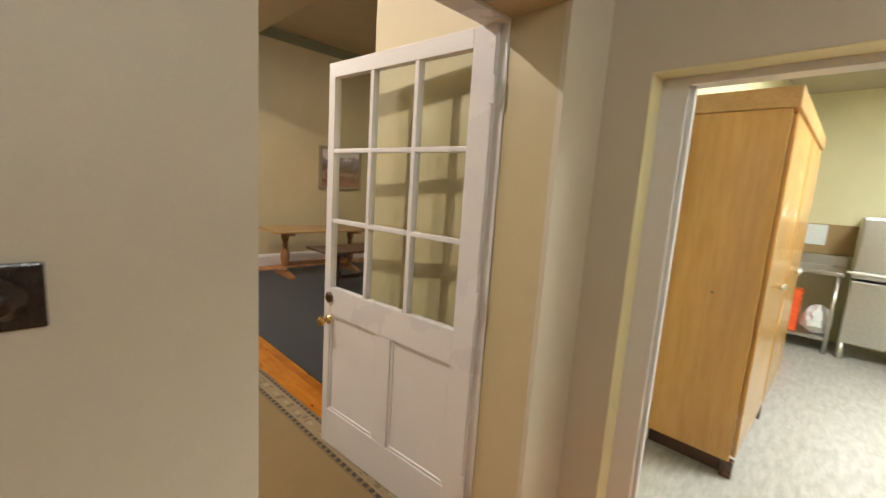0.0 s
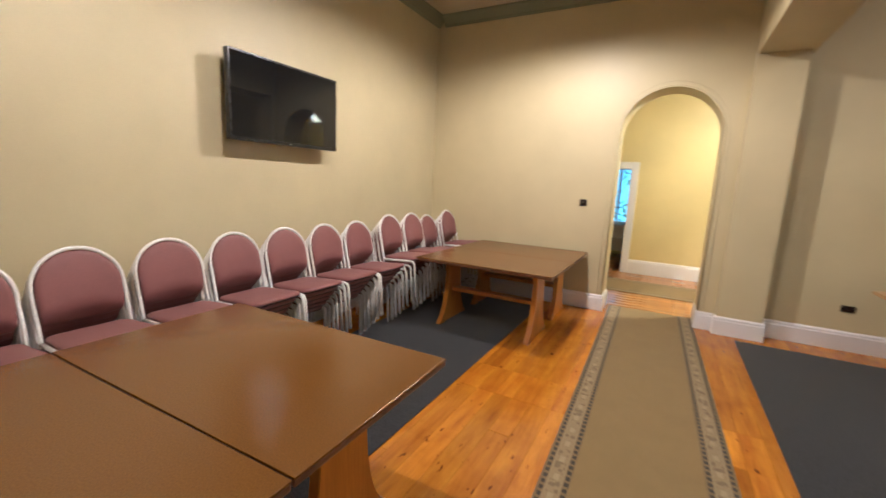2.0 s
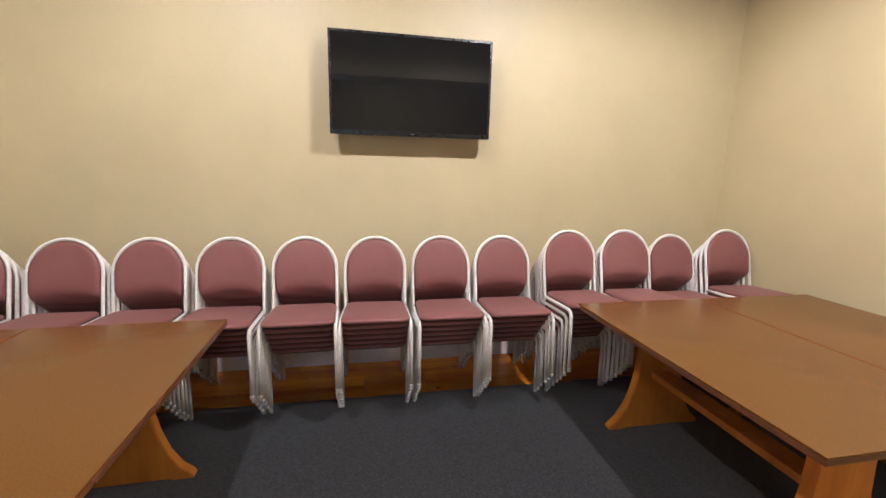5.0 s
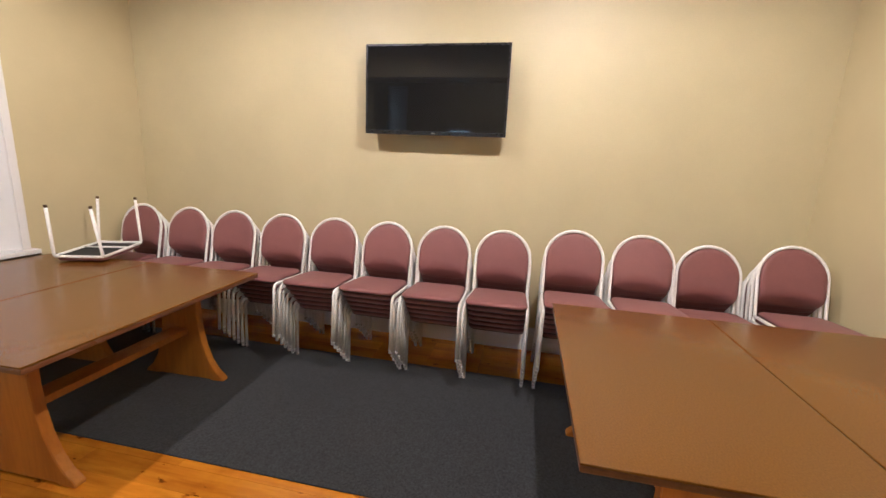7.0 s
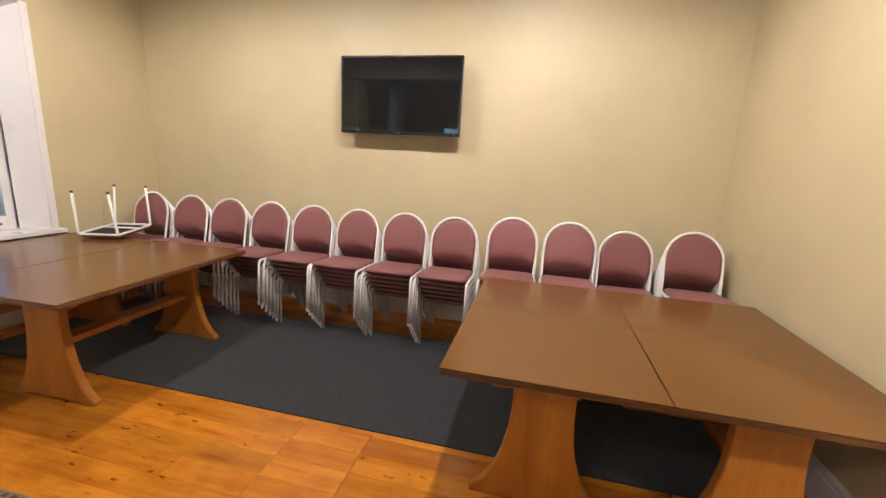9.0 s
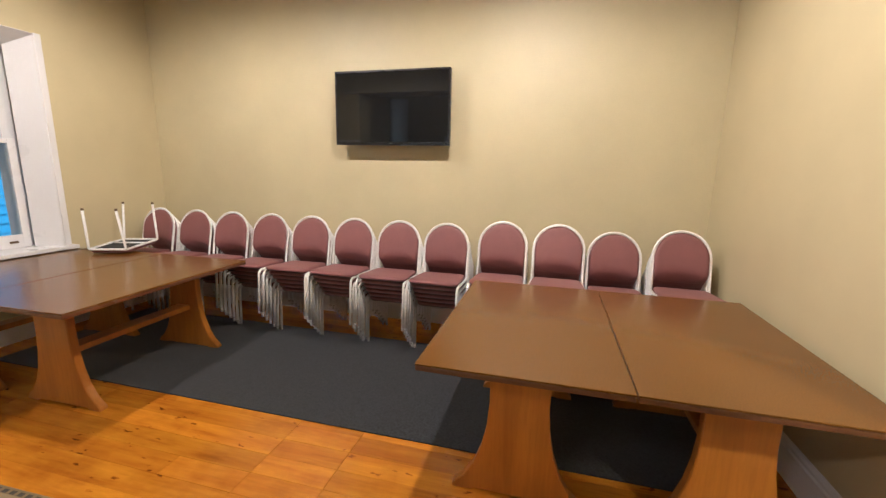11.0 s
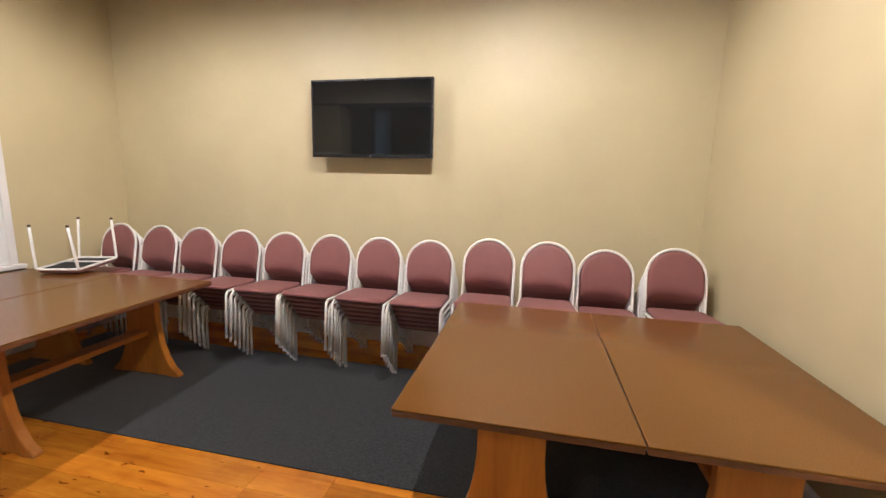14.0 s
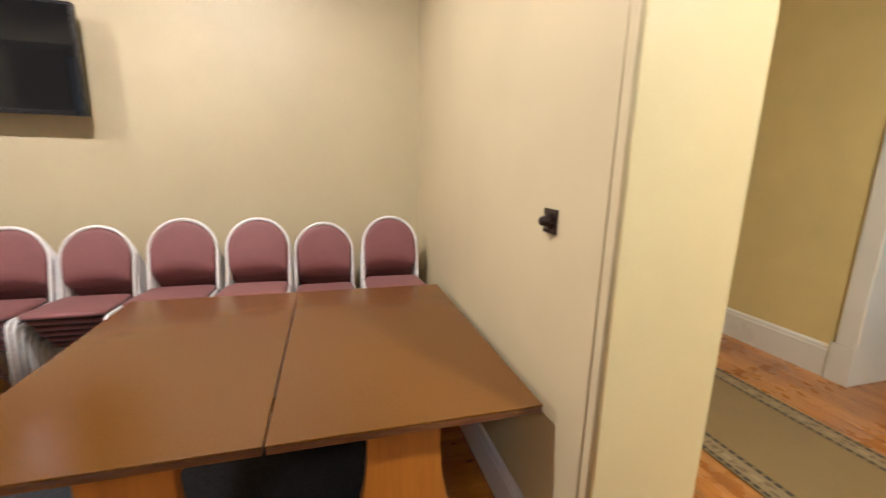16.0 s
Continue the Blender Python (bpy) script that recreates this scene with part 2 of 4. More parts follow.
def pane_glass():
    m, n, l, b = material("clear_window_glass")
    tr, gl, mx, lw = n.new("ShaderNodeBsdfTransparent"), n.new("ShaderNodeBsdfGlossy"), n.new("ShaderNodeMixShader"), n.new("ShaderNodeLayerWeight")
    gl.inputs["Roughness"].default_value = 0.02
    gloss = calc(n, l, "ADD", calc(n, l, "MULTIPLY", calc(n, l, "POWER", lw.outputs["Facing"], 4.5), 0.6), 0.025)
    tr.inputs["Color"].default_value = (0.95, 0.97, 0.95, 1)
    l.new(gloss, mx.inputs[0])
    l.new(tr.outputs[0], mx.inputs[1])
    l.new(gl.outputs[0], mx.inputs[2])
    l.new(mx.outputs[0], n["Material Output"].inputs["Surface"])
    return m


def runner_cloth(half):
    """Olive field; border of two rows of dark dashes either side of a pale band with a repeated motif. x runs across, y along."""
    m, n, l, b = material("olive_bordered_runner")
    tc = n.new("ShaderNodeTexCoord")
    sp = n.new("ShaderNodeSeparateXYZ")
    l.new(tc.outputs["Object"], sp.inputs[0])
    edge = calc(n, l, "SUBTRACT", half, calc(n, l, "ABSOLUTE", sp.outputs["X"]))
    weave = noise_tex(n, l, tc.outputs["Object"], 330, 3, 0.7)
    big = noise_tex(n, l, tc.outputs["Object"], 5, 4)
    field = ramp(n, l, weave, [(0.25, (0.19, 0.125, 0.042)), (0.75, (0.33, 0.225, 0.085))])
    field = mix(n, l, 0.35, field, ramp(n, l, big, [(0.3, (0.78, 0.78, 0.78)), (0.7, (1.08, 1.08, 1.08))]), "MULTIPLY")

    def band(lo, hi):
        return calc(n, l, "MULTIPLY", calc(n, l, "GREATER_THAN", edge, lo), calc(n, l, "LESS_THAN", edge, hi))

    def beat(step, duty, shift=0.0):
        fr = calc(n, l, "FRACT", calc(n, l, "ADD", calc(n, l, "DIVIDE", sp.outputs["Y"], step), 50.0 + shift))
        return calc(n, l, "LESS_THAN", fr, duty)

    col = mix(n, l, band(0.0, 0.155), field, (0.20, 0.135, 0.055))
    col = mix(n, l, band(0.036, 0.122), col, (0.29, 0.215, 0.11))
    vo = n.new("ShaderNodeTexVoronoi")
    vo.inputs["Scale"].default_value = 22
    l.new(tc.outputs["Object"], vo.inputs["Vector"])
    motif = calc(n, l, "MULTIPLY", band(0.05, 0.108), calc(n, l, "MULTIPLY", beat(0.16, 0.62), calc(n, l, "LESS_THAN", vo.outputs["Distance"], 0.42)))
    col = mix(n, l, calc(n, l, "MULTIPLY", motif, 0.75), col, (0.15, 0.10, 0.05))
    light = calc(n, l, "MULTIPLY", band(0.065, 0.093), beat(0.16, 0.3, 0.34))
    col = mix(n, l, calc(n, l, "MULTIPLY", light, 0.8), col, (0.38, 0.30, 0.17))
    dash = calc(n, l, "MAXIMUM", calc(n, l, "MULTIPLY", band(0.012, 0.034), beat(0.05, 0.62)), calc(n, l, "MULTIPLY", band(0.124, 0.148), beat(0.05, 0.62, 0.5)))
    col = mix(n, l, dash, col, (0.045, 0.034, 0.024))
    l.new(mix(n, l, 0.25, col, ramp(n, l, weave, [(0.25, (0.6, 0.6, 0.6)), (0.75, (1, 1, 1))]), "MULTIPLY"), b.inputs["Base Color"])
    b.inputs["Roughness"].default_value, b.inputs["Sheen Weight"].default_value = 0.95, 0.15
    bump(n, l, weave, 0.6, 0.003, b)
    return m


def painting_picture():
    """A plain landscape: pale sky, violet hills, red earth, olive scrub."""
    m, n, l, b = material("painted_landscape_canvas")
    tc = n.new("ShaderNodeTexCoord")
    sp = n.new("ShaderNodeSeparateXYZ")
    l.new(tc.outputs["Object"], sp.inputs[0])
    wob = noise_tex(n, l, coords(n, l, (1, 1, 1.4)), 5.5, 6, 0.6)
    h = calc(n, l, "ADD", calc(n, l, "DIVIDE", sp.outputs["Z"], 0.62), calc(n, l, "MULTIPLY", calc(n, l, "SUBTRACT", wob, 0.5), 0.75))
    col = ramp(n, l, calc(n, l, "ADD", h, 0.5), [(0.05, (0.34, 0.17, 0.11)), (0.20, (0.20, 0.11, 0.07)), (0.33, (0.40, 0.30, 0.22)), (0.44, (0.22, 0.11, 0.08)), (0.54, (0.16, 0.15, 0.09)), (0.63, (0.22, 0.19, 0.24)), (0.76, (0.30, 0.28, 0.34)), (0.80, (0.66, 0.66, 0.66))])
    dab = noise_tex(n, l, coords(n, l, (1, 1, 2)), 38, 4, 0.7)
    l.new(mix(n, l, 0.6, col, ramp(n, l, dab, [(0.3, (0.5, 0.45, 0.45)), (0.7, (1.2, 1.15, 1.1))]), "MULTIPLY"), b.inputs["Base Color"])
    b.inputs["Roughness"].default_value = 0.45
    bump(n, l, dab, 0.3, 0.003, b)
    return m


M_VINYL, M_SCREEN, M_GLASS, M_RUN, M_PICTURE = vinyl(), screen(), pane_glass(), runner_cloth(0.475), painting_picture()


def blind_cloth():
    m, n, l, b = material("pale_blind_cloth")
    tl, mx = n.new("ShaderNodeBsdfTranslucent"), n.new("ShaderNodeMixShader")
    f = noise_tex(n, l, coords(n, l, (1, 40, 1)), 8, 3)
    col = ramp(n, l, f, [(0.3, (0.72, 0.72, 0.68)), (0.7, (0.84, 0.84, 0.80))])
    l.new(col, b.inputs["Base Color"])
    l.new(col, tl.inputs["Color"])
    mx.inputs[0].default_value = 0.75
    l.new(b.outputs[0], mx.inputs[1])
    l.new(tl.outputs[0], mx.inputs[2])
    l.new(mx.outputs[0], n["Material Output"].inputs["Surface"])
    return m


M_BLIND = blind_cloth()
# blue cast of the daylight, put into the base colour of the boards
M_OUTSIDE = paint("weatherboard_daylight_blue", (0.12, 0.60, 1.0), 0.6)
M_LEAFY = cloth("garden_foliage", (0.08, 0.26, 0.16), (0.30, 0.62, 0.50), 12, 0.9, 0.3, 2)
M_GROUND = cloth("outside_ground", (0.05, 0.06, 0.04), (0.12, 0.13, 0.09), 30, 1.0, 0.3)

# ---- mesh helpers ----


def box(bm, x0, x1, y0, y1, z0, z1, bevel=0.0):
    r = bmesh.ops.create_cube(bm, size=1.0)
    vs = r["verts"]
    for v in vs:
        v.co = Vector(((x0 + x1) / 2 + v.co.x * (x1 - x0), (y0 + y1) / 2 + v.co.y * (y1 - y0), (z0 + z1) / 2 + v.co.z * (z1 - z0)))
    if bevel:
        es = {e for v in vs for e in v.link_edges}
        bmesh.ops.bevel(bm, geom=list(es), offset=bevel, segments=2, affect="EDGES", profile=0.6)
    return bm


def boxes(*bs, bevel=0.0):
    bm = bmesh.new()
    for b in bs:
        box(bm, *b, bevel=bevel)
    return bm


def prism(points, plane, lo, hi, bevel=0.0):
    """A closed outline pushed from lo to hi along the axis that its plane leaves out (xz: along y, yz: along x, xy: along z)."""
    bm = bmesh.new()

    def place(p, d):
        return {"xz": (p[0], d, p[1]), "yz": (d, p[0], p[1]), "xy": (p[0], p[1], d)}[plane]
    a = [bm.verts.new(place(p, lo)) for p in points]
    c = [bm.verts.new(place(p, hi)) for p in points]
    bm.faces.new(a)
    bm.faces.new(list(reversed(c)))
    k = len(points)
    for i in range(k):
        bm.faces.new((a[i], c[i], c[(i + 1) % k], a[(i + 1) % k]))
    bmesh.ops.recalc_face_normals(bm, faces=bm.faces)
    if bevel:
        bmesh.ops.bevel(bm, geom=[e for e in bm.edges if e.calc_face_angle(0) > 0.5], offset=bevel, segments=2, affect="EDGES")
    return bm


def lathe(profile, segs=24, x=0, y=0):
    """A turned shape from (radius, height) pairs."""
    bm = bmesh.new()
    rings = []
    for r, z in profile:
        rings.append([bm.verts.new((x + r * math.cos(2 * math.pi * i / segs), y + r * math.sin(2 * math.pi * i / segs), z)) for i in range(segs)])
    for a, c in zip(rings, rings[1:]):
        for i in range(segs):
            bm.faces.new((a[i], a[(i + 1) % segs], c[(i + 1) % segs], c[i]))
    bm.faces.new(list(reversed(rings[0])))
    bm.faces.new(rings[-1])
    bmesh.ops.recalc_face_normals(bm, faces=bm.faces)
    for f in bm.faces:
        f.smooth = True
    return bm


def tube(points, r, segs=8, bm=None):
    """A round tube along a line of points."""
    bm = bm or bmesh.new()
    pts = [Vector(p) for p in points]
    up, rings = None, []
    for i, p in enumerate(pts):
        d = (pts[min(i + 1, len(pts) - 1)] - pts[max(i - 1, 0)]).normalized()
        if up is None:
            up = d.orthogonal().normalized()
        up = (up - d * up.dot(d)).normalized()
        side = d.cross(up)
        rings.append([bm.verts.new(p + r * (math.cos(2 * math.pi * k / segs) * up + math.sin(2 * math.pi * k / segs) * side)) for k in range(segs)])
    for a, c in zip(rings, rings[1:]):
        for k in range(segs):
            bm.faces.new((a[k], a[(k + 1) % segs], c[(k + 1) % segs], c[k]))
    bm.faces.new(list(reversed(rings[0])))
    bm.faces.new(rings[-1])
    bmesh.ops.recalc_face_normals(bm, faces=bm.faces)
    for f in bm.faces:
        f.smooth = len(f.verts) == 4
    return bm


def mesh(name, bm, mat):
    me = bpy.data.meshes.new(name)
    bm.to_mesh(me)
    bm.free()
    me.materials.append(mat)
    return me


def part(name, bm, mat, parent=None, label=""):
    ob = new(name, mesh(name, bm, mat))
    if parent:
        ob.parent = parent
    return tagged(ob, label)


def structure(name, bm, mat, label, category):
    return tagged(part(name, bm, mat), label, category, kind="structure")


def thing(name, label, category, m=None, group="", kind=""):
    ob = new(name)
    if m is not None:
        ob.matrix_world = m
    return tagged(ob, label, category, group, kind)


# ---- setting ----
TVX, NEAR, FAR, CEIL = -2.675, 1.18, 6.945, 3.82
AX0, AX1, ASPR = -0.115, 0.925, 2.18
AR, AC = (AX1 - AX0) / 2, (AX0 + AX1) / 2


def arch_line(x0, x1, spring, steps=28):
    r, c = (x1 - x0) / 2, (x0 + x1) / 2
    return [(c + r * math.cos(a), spring + r * math.sin(a)) for a in (math.pi * i / steps for i in range(steps + 1))]


# wall with the arch, its outline goes round the opening
outline = [(-3.0, 0), (AX0, 0)] + list(reversed(arch_line(AX0, AX1, ASPR))) + [(AX1, 0), (1.3, 0), (1.3, CEIL), (-3.0, CEIL)]
structure("wall_north", prism(outline, "xz", FAR, 7.36), M_WALL, "cream painted wall with a round-headed arch", "wall")
structure("wall_west", boxes((-3.0, TVX, 0.6, FAR, 0, CEIL)), M_WALL, "cream painted wall behind the stacked chairs", "wall")
WX0, WX1, WZ0, WZ1 = -1.572, -0.72, 0.745, 2.655
DX0, DX1, DZ = 0.12, 1.065, 2.10
structure("wall_south", boxes((TVX, WX0, 0.88, NEAR, 0, CEIL), (WX0, WX1, 0.88, NEAR, 0, WZ0), (WX0, WX1, 0.88, NEAR, WZ1, CEIL),
                              (WX1, DX0, 0.88, NEAR, 0, CEIL), (DX0, DX1, 0.88, NEAR, DZ, CEIL), (DX1, 1.6, 0.88, NEAR, 0, CEIL),
                              (1.6, 4.9, 0.88, NEAR, 0, CEIL)), M_WALL, "cream painted wall with door and sash window", "wall")
structure("wall_stub", boxes((1.15, 1.6, NEAR, 2.03, 0, 2.948)), M_WALL, "cream painted pier beside the open door", "wall")
structure("pilaster", boxes((1.10, 1.52, 6.85, 7.36, 0, 2.948)), M_WALL, "cream painted pilaster under the beam", "pilaster")
structure("beam", boxes((1.10, 1.56, NEAR, 7.2, 2.948, CEIL)), M_WALL, "cream painted ceiling beam between two rooms", "beam")
structure("wall_north_east", boxes((1.3, 4.9, 7.09, 7.36, 0, CEIL)), M_WALL, "cream painted wall with a landscape painting", "wall")
structure("wall_east", boxes((4.75, 4.9, NEAR, 1.27, 0, CEIL), (4.75, 4.9, 1.27, 1.66, 0, 0.6), (4.75, 4.9, 1.27, 1.66, 3.39, CEIL), (4.75, 4.9, 1.66, 2.78, 0, CEIL), (4.75, 4.9, 2.78, 3.40, 0, 0.85), (4.75, 4.9, 2.78, 3.40, 2.46, CEIL), (4.75, 4.9, 3.40, 7.09, 0, CEIL)), M_WALL, "cream painted end wall with a tall window", "wall")
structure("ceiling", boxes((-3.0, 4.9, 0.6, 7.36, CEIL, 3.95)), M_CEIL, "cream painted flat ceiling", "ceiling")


def cornice(name, pts):
    """Coved green cornice: a stepped profile swept along straight runs."""
    bm = bmesh.new()
    prof = [(0.0, 3.685), (0.02, 3.685), (0.03, 3.70), (0.045, 3.705), (0.10, 3.79), (0.115, 3.80), (0.115, CEIL - 0.002), (0.0, CEIL - 0.002)]
    for (xa, ya, xb, yb, nx, ny) in pts:
        a = [bm.verts.new((xa + nx * d + (0 if ny else 0), ya + ny * d, z)) for d, z in prof]
        c = [bm.verts.new((xb + nx * d, yb + ny * d, z)) for d, z in prof]
        k = len(prof)
        for i in range(k):
            bm.faces.new((a[i], c[i], c[(i + 1) % k], a[(i + 1) % k]))
        bm.faces.new(a)
        bm.faces.new(list(reversed(c)))
    bmesh.ops.recalc_face_normals(bm, faces=bm.faces)
    return structure(name, bm, M_GREEN, "sage green moulded cornice", "cornice")


cornice("cornice_west_room", [(TVX, NEAR, TVX, FAR, 1, 0), (TVX + 0.115, FAR, 1.10 - 0.115, FAR, 0, -1), (1.10, FAR, 1.10, NEAR, -1, 0), (1.10 - 0.115, NEAR, TVX + 0.115, NEAR, 0, 1)])
cornice("cornice_east_room", [(1.56, NEAR, 1.56, 7.09, 1, 0), (1.675, 7.09, 4.635, 7.09, 0, -1), (4.75, 7.09, 4.75, NEAR, -1, 0), (4.635, NEAR, 1.675, NEAR, 0, 1)])


def skirting(name, runs, h=0.205):
    """White moulded baseboards along straight runs; nx, ny point into the room."""
    bm = bmesh.new()
    prof = [(0.0, 0.001), (0.024, 0.001), (0.024, h - 0.045), (0.018, h - 0.035), (0.018, h - 0.018), (0.010, h - 0.006), (0.0, h)]
    for (xa, ya, xb, yb, nx, ny) in runs:
        a = [bm.verts.new((xa + nx * d, ya + ny * d, z)) for d, z in prof]
        c = [bm.verts.new((xb + nx * d, yb + ny * d, z)) for d, z in prof]
        for i in range(len(prof)):
            bm.faces.new((a[i], c[i], c[(i + 1) % len(prof)], a[(i + 1) % len(prof)]))
        bm.faces.new(a)
        bm.faces.new(list(reversed(c)))
    bmesh.ops.recalc_face_normals(bm, faces=bm.faces)
    return structure(name, bm, M_WHITE, "white painted moulded wooden baseboard", "baseboard")


skirting("baseboard_west_room", [(TVX, NEAR, TVX, FAR, 1, 0), (TVX + 0.024, FAR, AX0, FAR, 0, -1), (AX0, FAR - 0.024, AX0, 7.36, 1, 0),
                                 (AX1, 7.36, AX1, FAR - 0.024, -1, 0), (AX1, FAR, 1.076, FAR, 0, -1), (1.10, FAR, 1.10, 6.85, -1, 0), (1.076, 6.85, 1.544, 6.85, 0, -1), (1.52, 6.85, 1.52, 7.09, 1, 0),
                                 (TVX + 0.024, NEAR, -0.02, NEAR, 0, 1), (1.15, NEAR, 1.15, 2.03, -1, 0), (1.126, 2.03, 1.624, 2.03, 0, 1)])
skirting("baseboard_east_room", [(1.544, 7.09, 4.726, 7.09, 0, -1), (4.75, 7.09, 4.75, NEAR, -1, 0), (4.726, NEAR, 1.6, NEAR, 0, 1)])

# bead moulding round the arch
bm = bmesh.new()
for off, r in ((0.004, 0.011), (0.055, 0.006)):
    line = [(AX0 - off, 0.21)] + list(reversed(arch_line(AX0 - off, AX1 + off, ASPR))) + [(AX1 + off, 0.21)]
    tube([(x, FAR + 0.002, z) for x, z in line], r, 10, bm)
structure("arch_trim", bm, M_WALL, "cream painted rounded bead round the arch", "trim")

# ---- hall beyond the arch ----
HB = 9.85
structure("wall_hall_north", boxes((-3.2, -1.04, HB, HB + 0.42, 0, 3.4), (-1.04, -0.17, HB, HB + 0.42, 1.92, 3.4), (-0.17, 2.72, HB, HB + 0.42, 0, 3.4), (2.72, 3.34, HB, HB + 0.42, 0, 2.94), (2.72, 3.34, HB, HB + 0.42, 3.30, 3.4), (3.34, 3.4, HB, HB + 0.42, 0, 3.4)), M_HALL, "yellow painted hall wall with a doorway", "wall")
structure("wall_hall_ends", boxes((-3.35, -3.2, 7.36, HB, 0, 3.4), (3.4, 3.55, 7.36, HB, 0, 3.4), (-3.2, -3.0, 7.2, 7.36, 0, 3.4)), M_HALL, "yellow painted hall end walls", "wall")
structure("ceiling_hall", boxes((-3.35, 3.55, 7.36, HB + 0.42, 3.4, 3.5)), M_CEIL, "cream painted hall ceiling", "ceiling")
skirting("baseboard_hall", [(-3.2, HB, -1.165, HB, 0, -1), (-0.045, HB, 3.4, HB, 0, -1)], 0.26)
structure("door_frame_hall", boxes((-1.165, -1.034, HB - 0.025, HB + 0.43, 0, 2.045), (-0.176, -0.045, HB - 0.025, HB + 0.43, 0, 2.045), (-1.034, -0.176, HB - 0.025, HB + 0.43, 1.914, 2.045), (-1.19, -1.03, HB - 0.035, HB - 0.024, 0, 0.3), bevel=0.008), M_WHITE, "white painted door surround in the hall", "door frame")
structure("walls_bedroom", boxes((-1.9, -1.75, HB + 0.42, 12.2, 0, 2.9), (0.6, 0.75, HB + 0.42, 12.2, 0, 2.9), (-1.9, -0.95, 12.2, 12.35, 0, 2.9), (-0.95, -0.2, 12.2, 12.35, 0, 0.62), (-0.95, -0.2, 12.2, 12.35, 2.3, 2.9), (-0.2, 0.75, 12.2, 12.35, 0, 2.9)), M_HALL, "cream painted bedroom walls", "wall")
structure("ceiling_bedroom", boxes((-1.9, 0.75, HB + 0.42, 12.35, 2.9, 3.0)), M_CEIL, "cream painted bedroom ceiling", "ceiling")

w2 = thing("window_2", "white framed bedroom window with leafy daylight", "window", kind="structure")
part("window_frame", boxes((-0.95, -0.89, 12.22, 12.28, 0.62, 2.3), (-0.26, -0.2, 12.22, 12.28, 0.62, 2.3), (-0.95, -0.2, 12.22, 12.28, 0.62, 0.68), (-0.95, -0.2, 12.22, 12.28, 2.24, 2.3), (-0.60, -0.55, 12.22, 12.28, 0.68, 2.24)), M_WHITE, w2)
for px0, px1 in ((-0.89, -0.60), (-0.55, -0.26)):
    p = part("pane", boxes((px0, px1, 12.245, 12.252, 0.68, 2.24)), M_GLASS, w2)
    p.visible_shadow = False

fan = thing("window_3", "small bright fanlight high in the hall wall", "window", kind="structure")
part("window_frame", boxes((2.72, 2.75, HB + 0.04, HB + 0.10, 2.94, 3.30), (3.31, 3.34, HB + 0.04, HB + 0.10, 2.94, 3.30), (2.75, 3.31, HB + 0.04, HB + 0.10, 2.94, 2.97), (2.75, 3.31, HB + 0.04, HB + 0.10, 3.27, 3.30), (2.92, 2.94, HB + 0.05, HB + 0.09, 2.97, 3.27), (3.12, 3.14, HB + 0.05, HB + 0.09, 2.97, 3.27)), M_WHITE, fan)
structure("backdrop_sky", boxes((2.3, 3.8, HB + 0.5, HB + 0.53, 2.7, 3.55)), glow("bright_sky", (0.80, 0.92, 1.0), 110), "bright daylight sky beyond the fanlight", "sky")

bed = thing("bed", "low bed with white linen under the window", "bed")
part("mattress", boxes((-1.2, 0.4, 11.2, 12.1, 0.49, 0.80), bevel=0.06), M_BEDDING, bed)
part("base", boxes((-1.15, 0.35, 11.23, 12.05, 0.20, 0.488), bevel=0.01), M_CAP, bed, "grey bed base")
for lx in (-1.1, 0.3):
    for ly in (11.3, 12.0):
        part("leg", boxes((lx - 0.03, lx + 0.03, ly - 0.03, ly + 0.03, 0, 0.2)), M_DARK, bed)

# ---- lobby and kitchen ----
structure("wall_lobby_west", boxes((-0.70, -0.55, -2.6, 0.88, 0, 2.7)), M_LOBBY, "stone coloured lobby wall", "wall")
structure("wall_lobby_south", boxes((-0.70, 1.35, -2.75, -2.6, 0, 2.7)), M_LOBBY, "stone coloured lobby end wall", "wall")
structure("wall_lobby_north", boxes((-0.55, DX0, 0.86, 0.88, 0, 2.7), (DX1, 1.35, 0.86, 0.88, 0, 2.7), (DX0, DX1, 0.86, 0.88, DZ, 2.7)), M_LOBBY, "stone coloured lobby wall beside the glazed door", "wall")
KD0, KD1, KDZ = -0.30, 0.70, 1.93
structure("wall_lobby_east", boxes((1.35, 1.5, KD1, 0.88, 0, 2.7), (1.35, 1.5, KD0, KD1, KDZ, 2.7), (1.35, 1.5, -2.6, KD0, 0, 2.7)), M_LOBBY, "stone coloured wall with the kitchen doorway", "wall")
structure("ceiling_lobby", boxes((-0.70, 1.5, -2.75, 0.88, 2.7, 2.8)), M_CEIL, "cream painted lobby ceiling", "ceiling")
structure("floor_lobby", boxes((-0.70, 1.5, -2.75, 0.88, -0.12, -0.002)), M_BOARD, "varnished pine lobby floor", "floor")
structure("door_frame_kitchen", boxes((1.45, 1.525, KD1 - 0.09, KD1 + 0.06, 0, KDZ + 0.05), (1.45, 1.525, KD0 - 0.06, KD0 + 0.03, 0, KDZ + 0.05), (1.45, 1.525, KD0 + 0.03, KD1 - 0.09, KDZ - 0.03, KDZ + 0.05),
                                      (1.475, 1.50, KD1 - 0.105, KD1 - 0.09, 0, KDZ - 0.03), (1.446, 1.450, KD1 - 0.086, KD1 - 0.070, 0.86, 0.98), bevel=0.003), M_WHITE, "white painted kitchen door frame", "door frame")
structure("kitchen_reveal", boxes((1.352, 1.449, KD1 - 0.004, KD1 - 0.0005, 0, KDZ), (1.352, 1.449, KD0, KD1 - 0.004, KDZ - 0.004, KDZ - 0.0005)), M_KWALL, "pale painted reveal of the kitchen doorway", "wall")
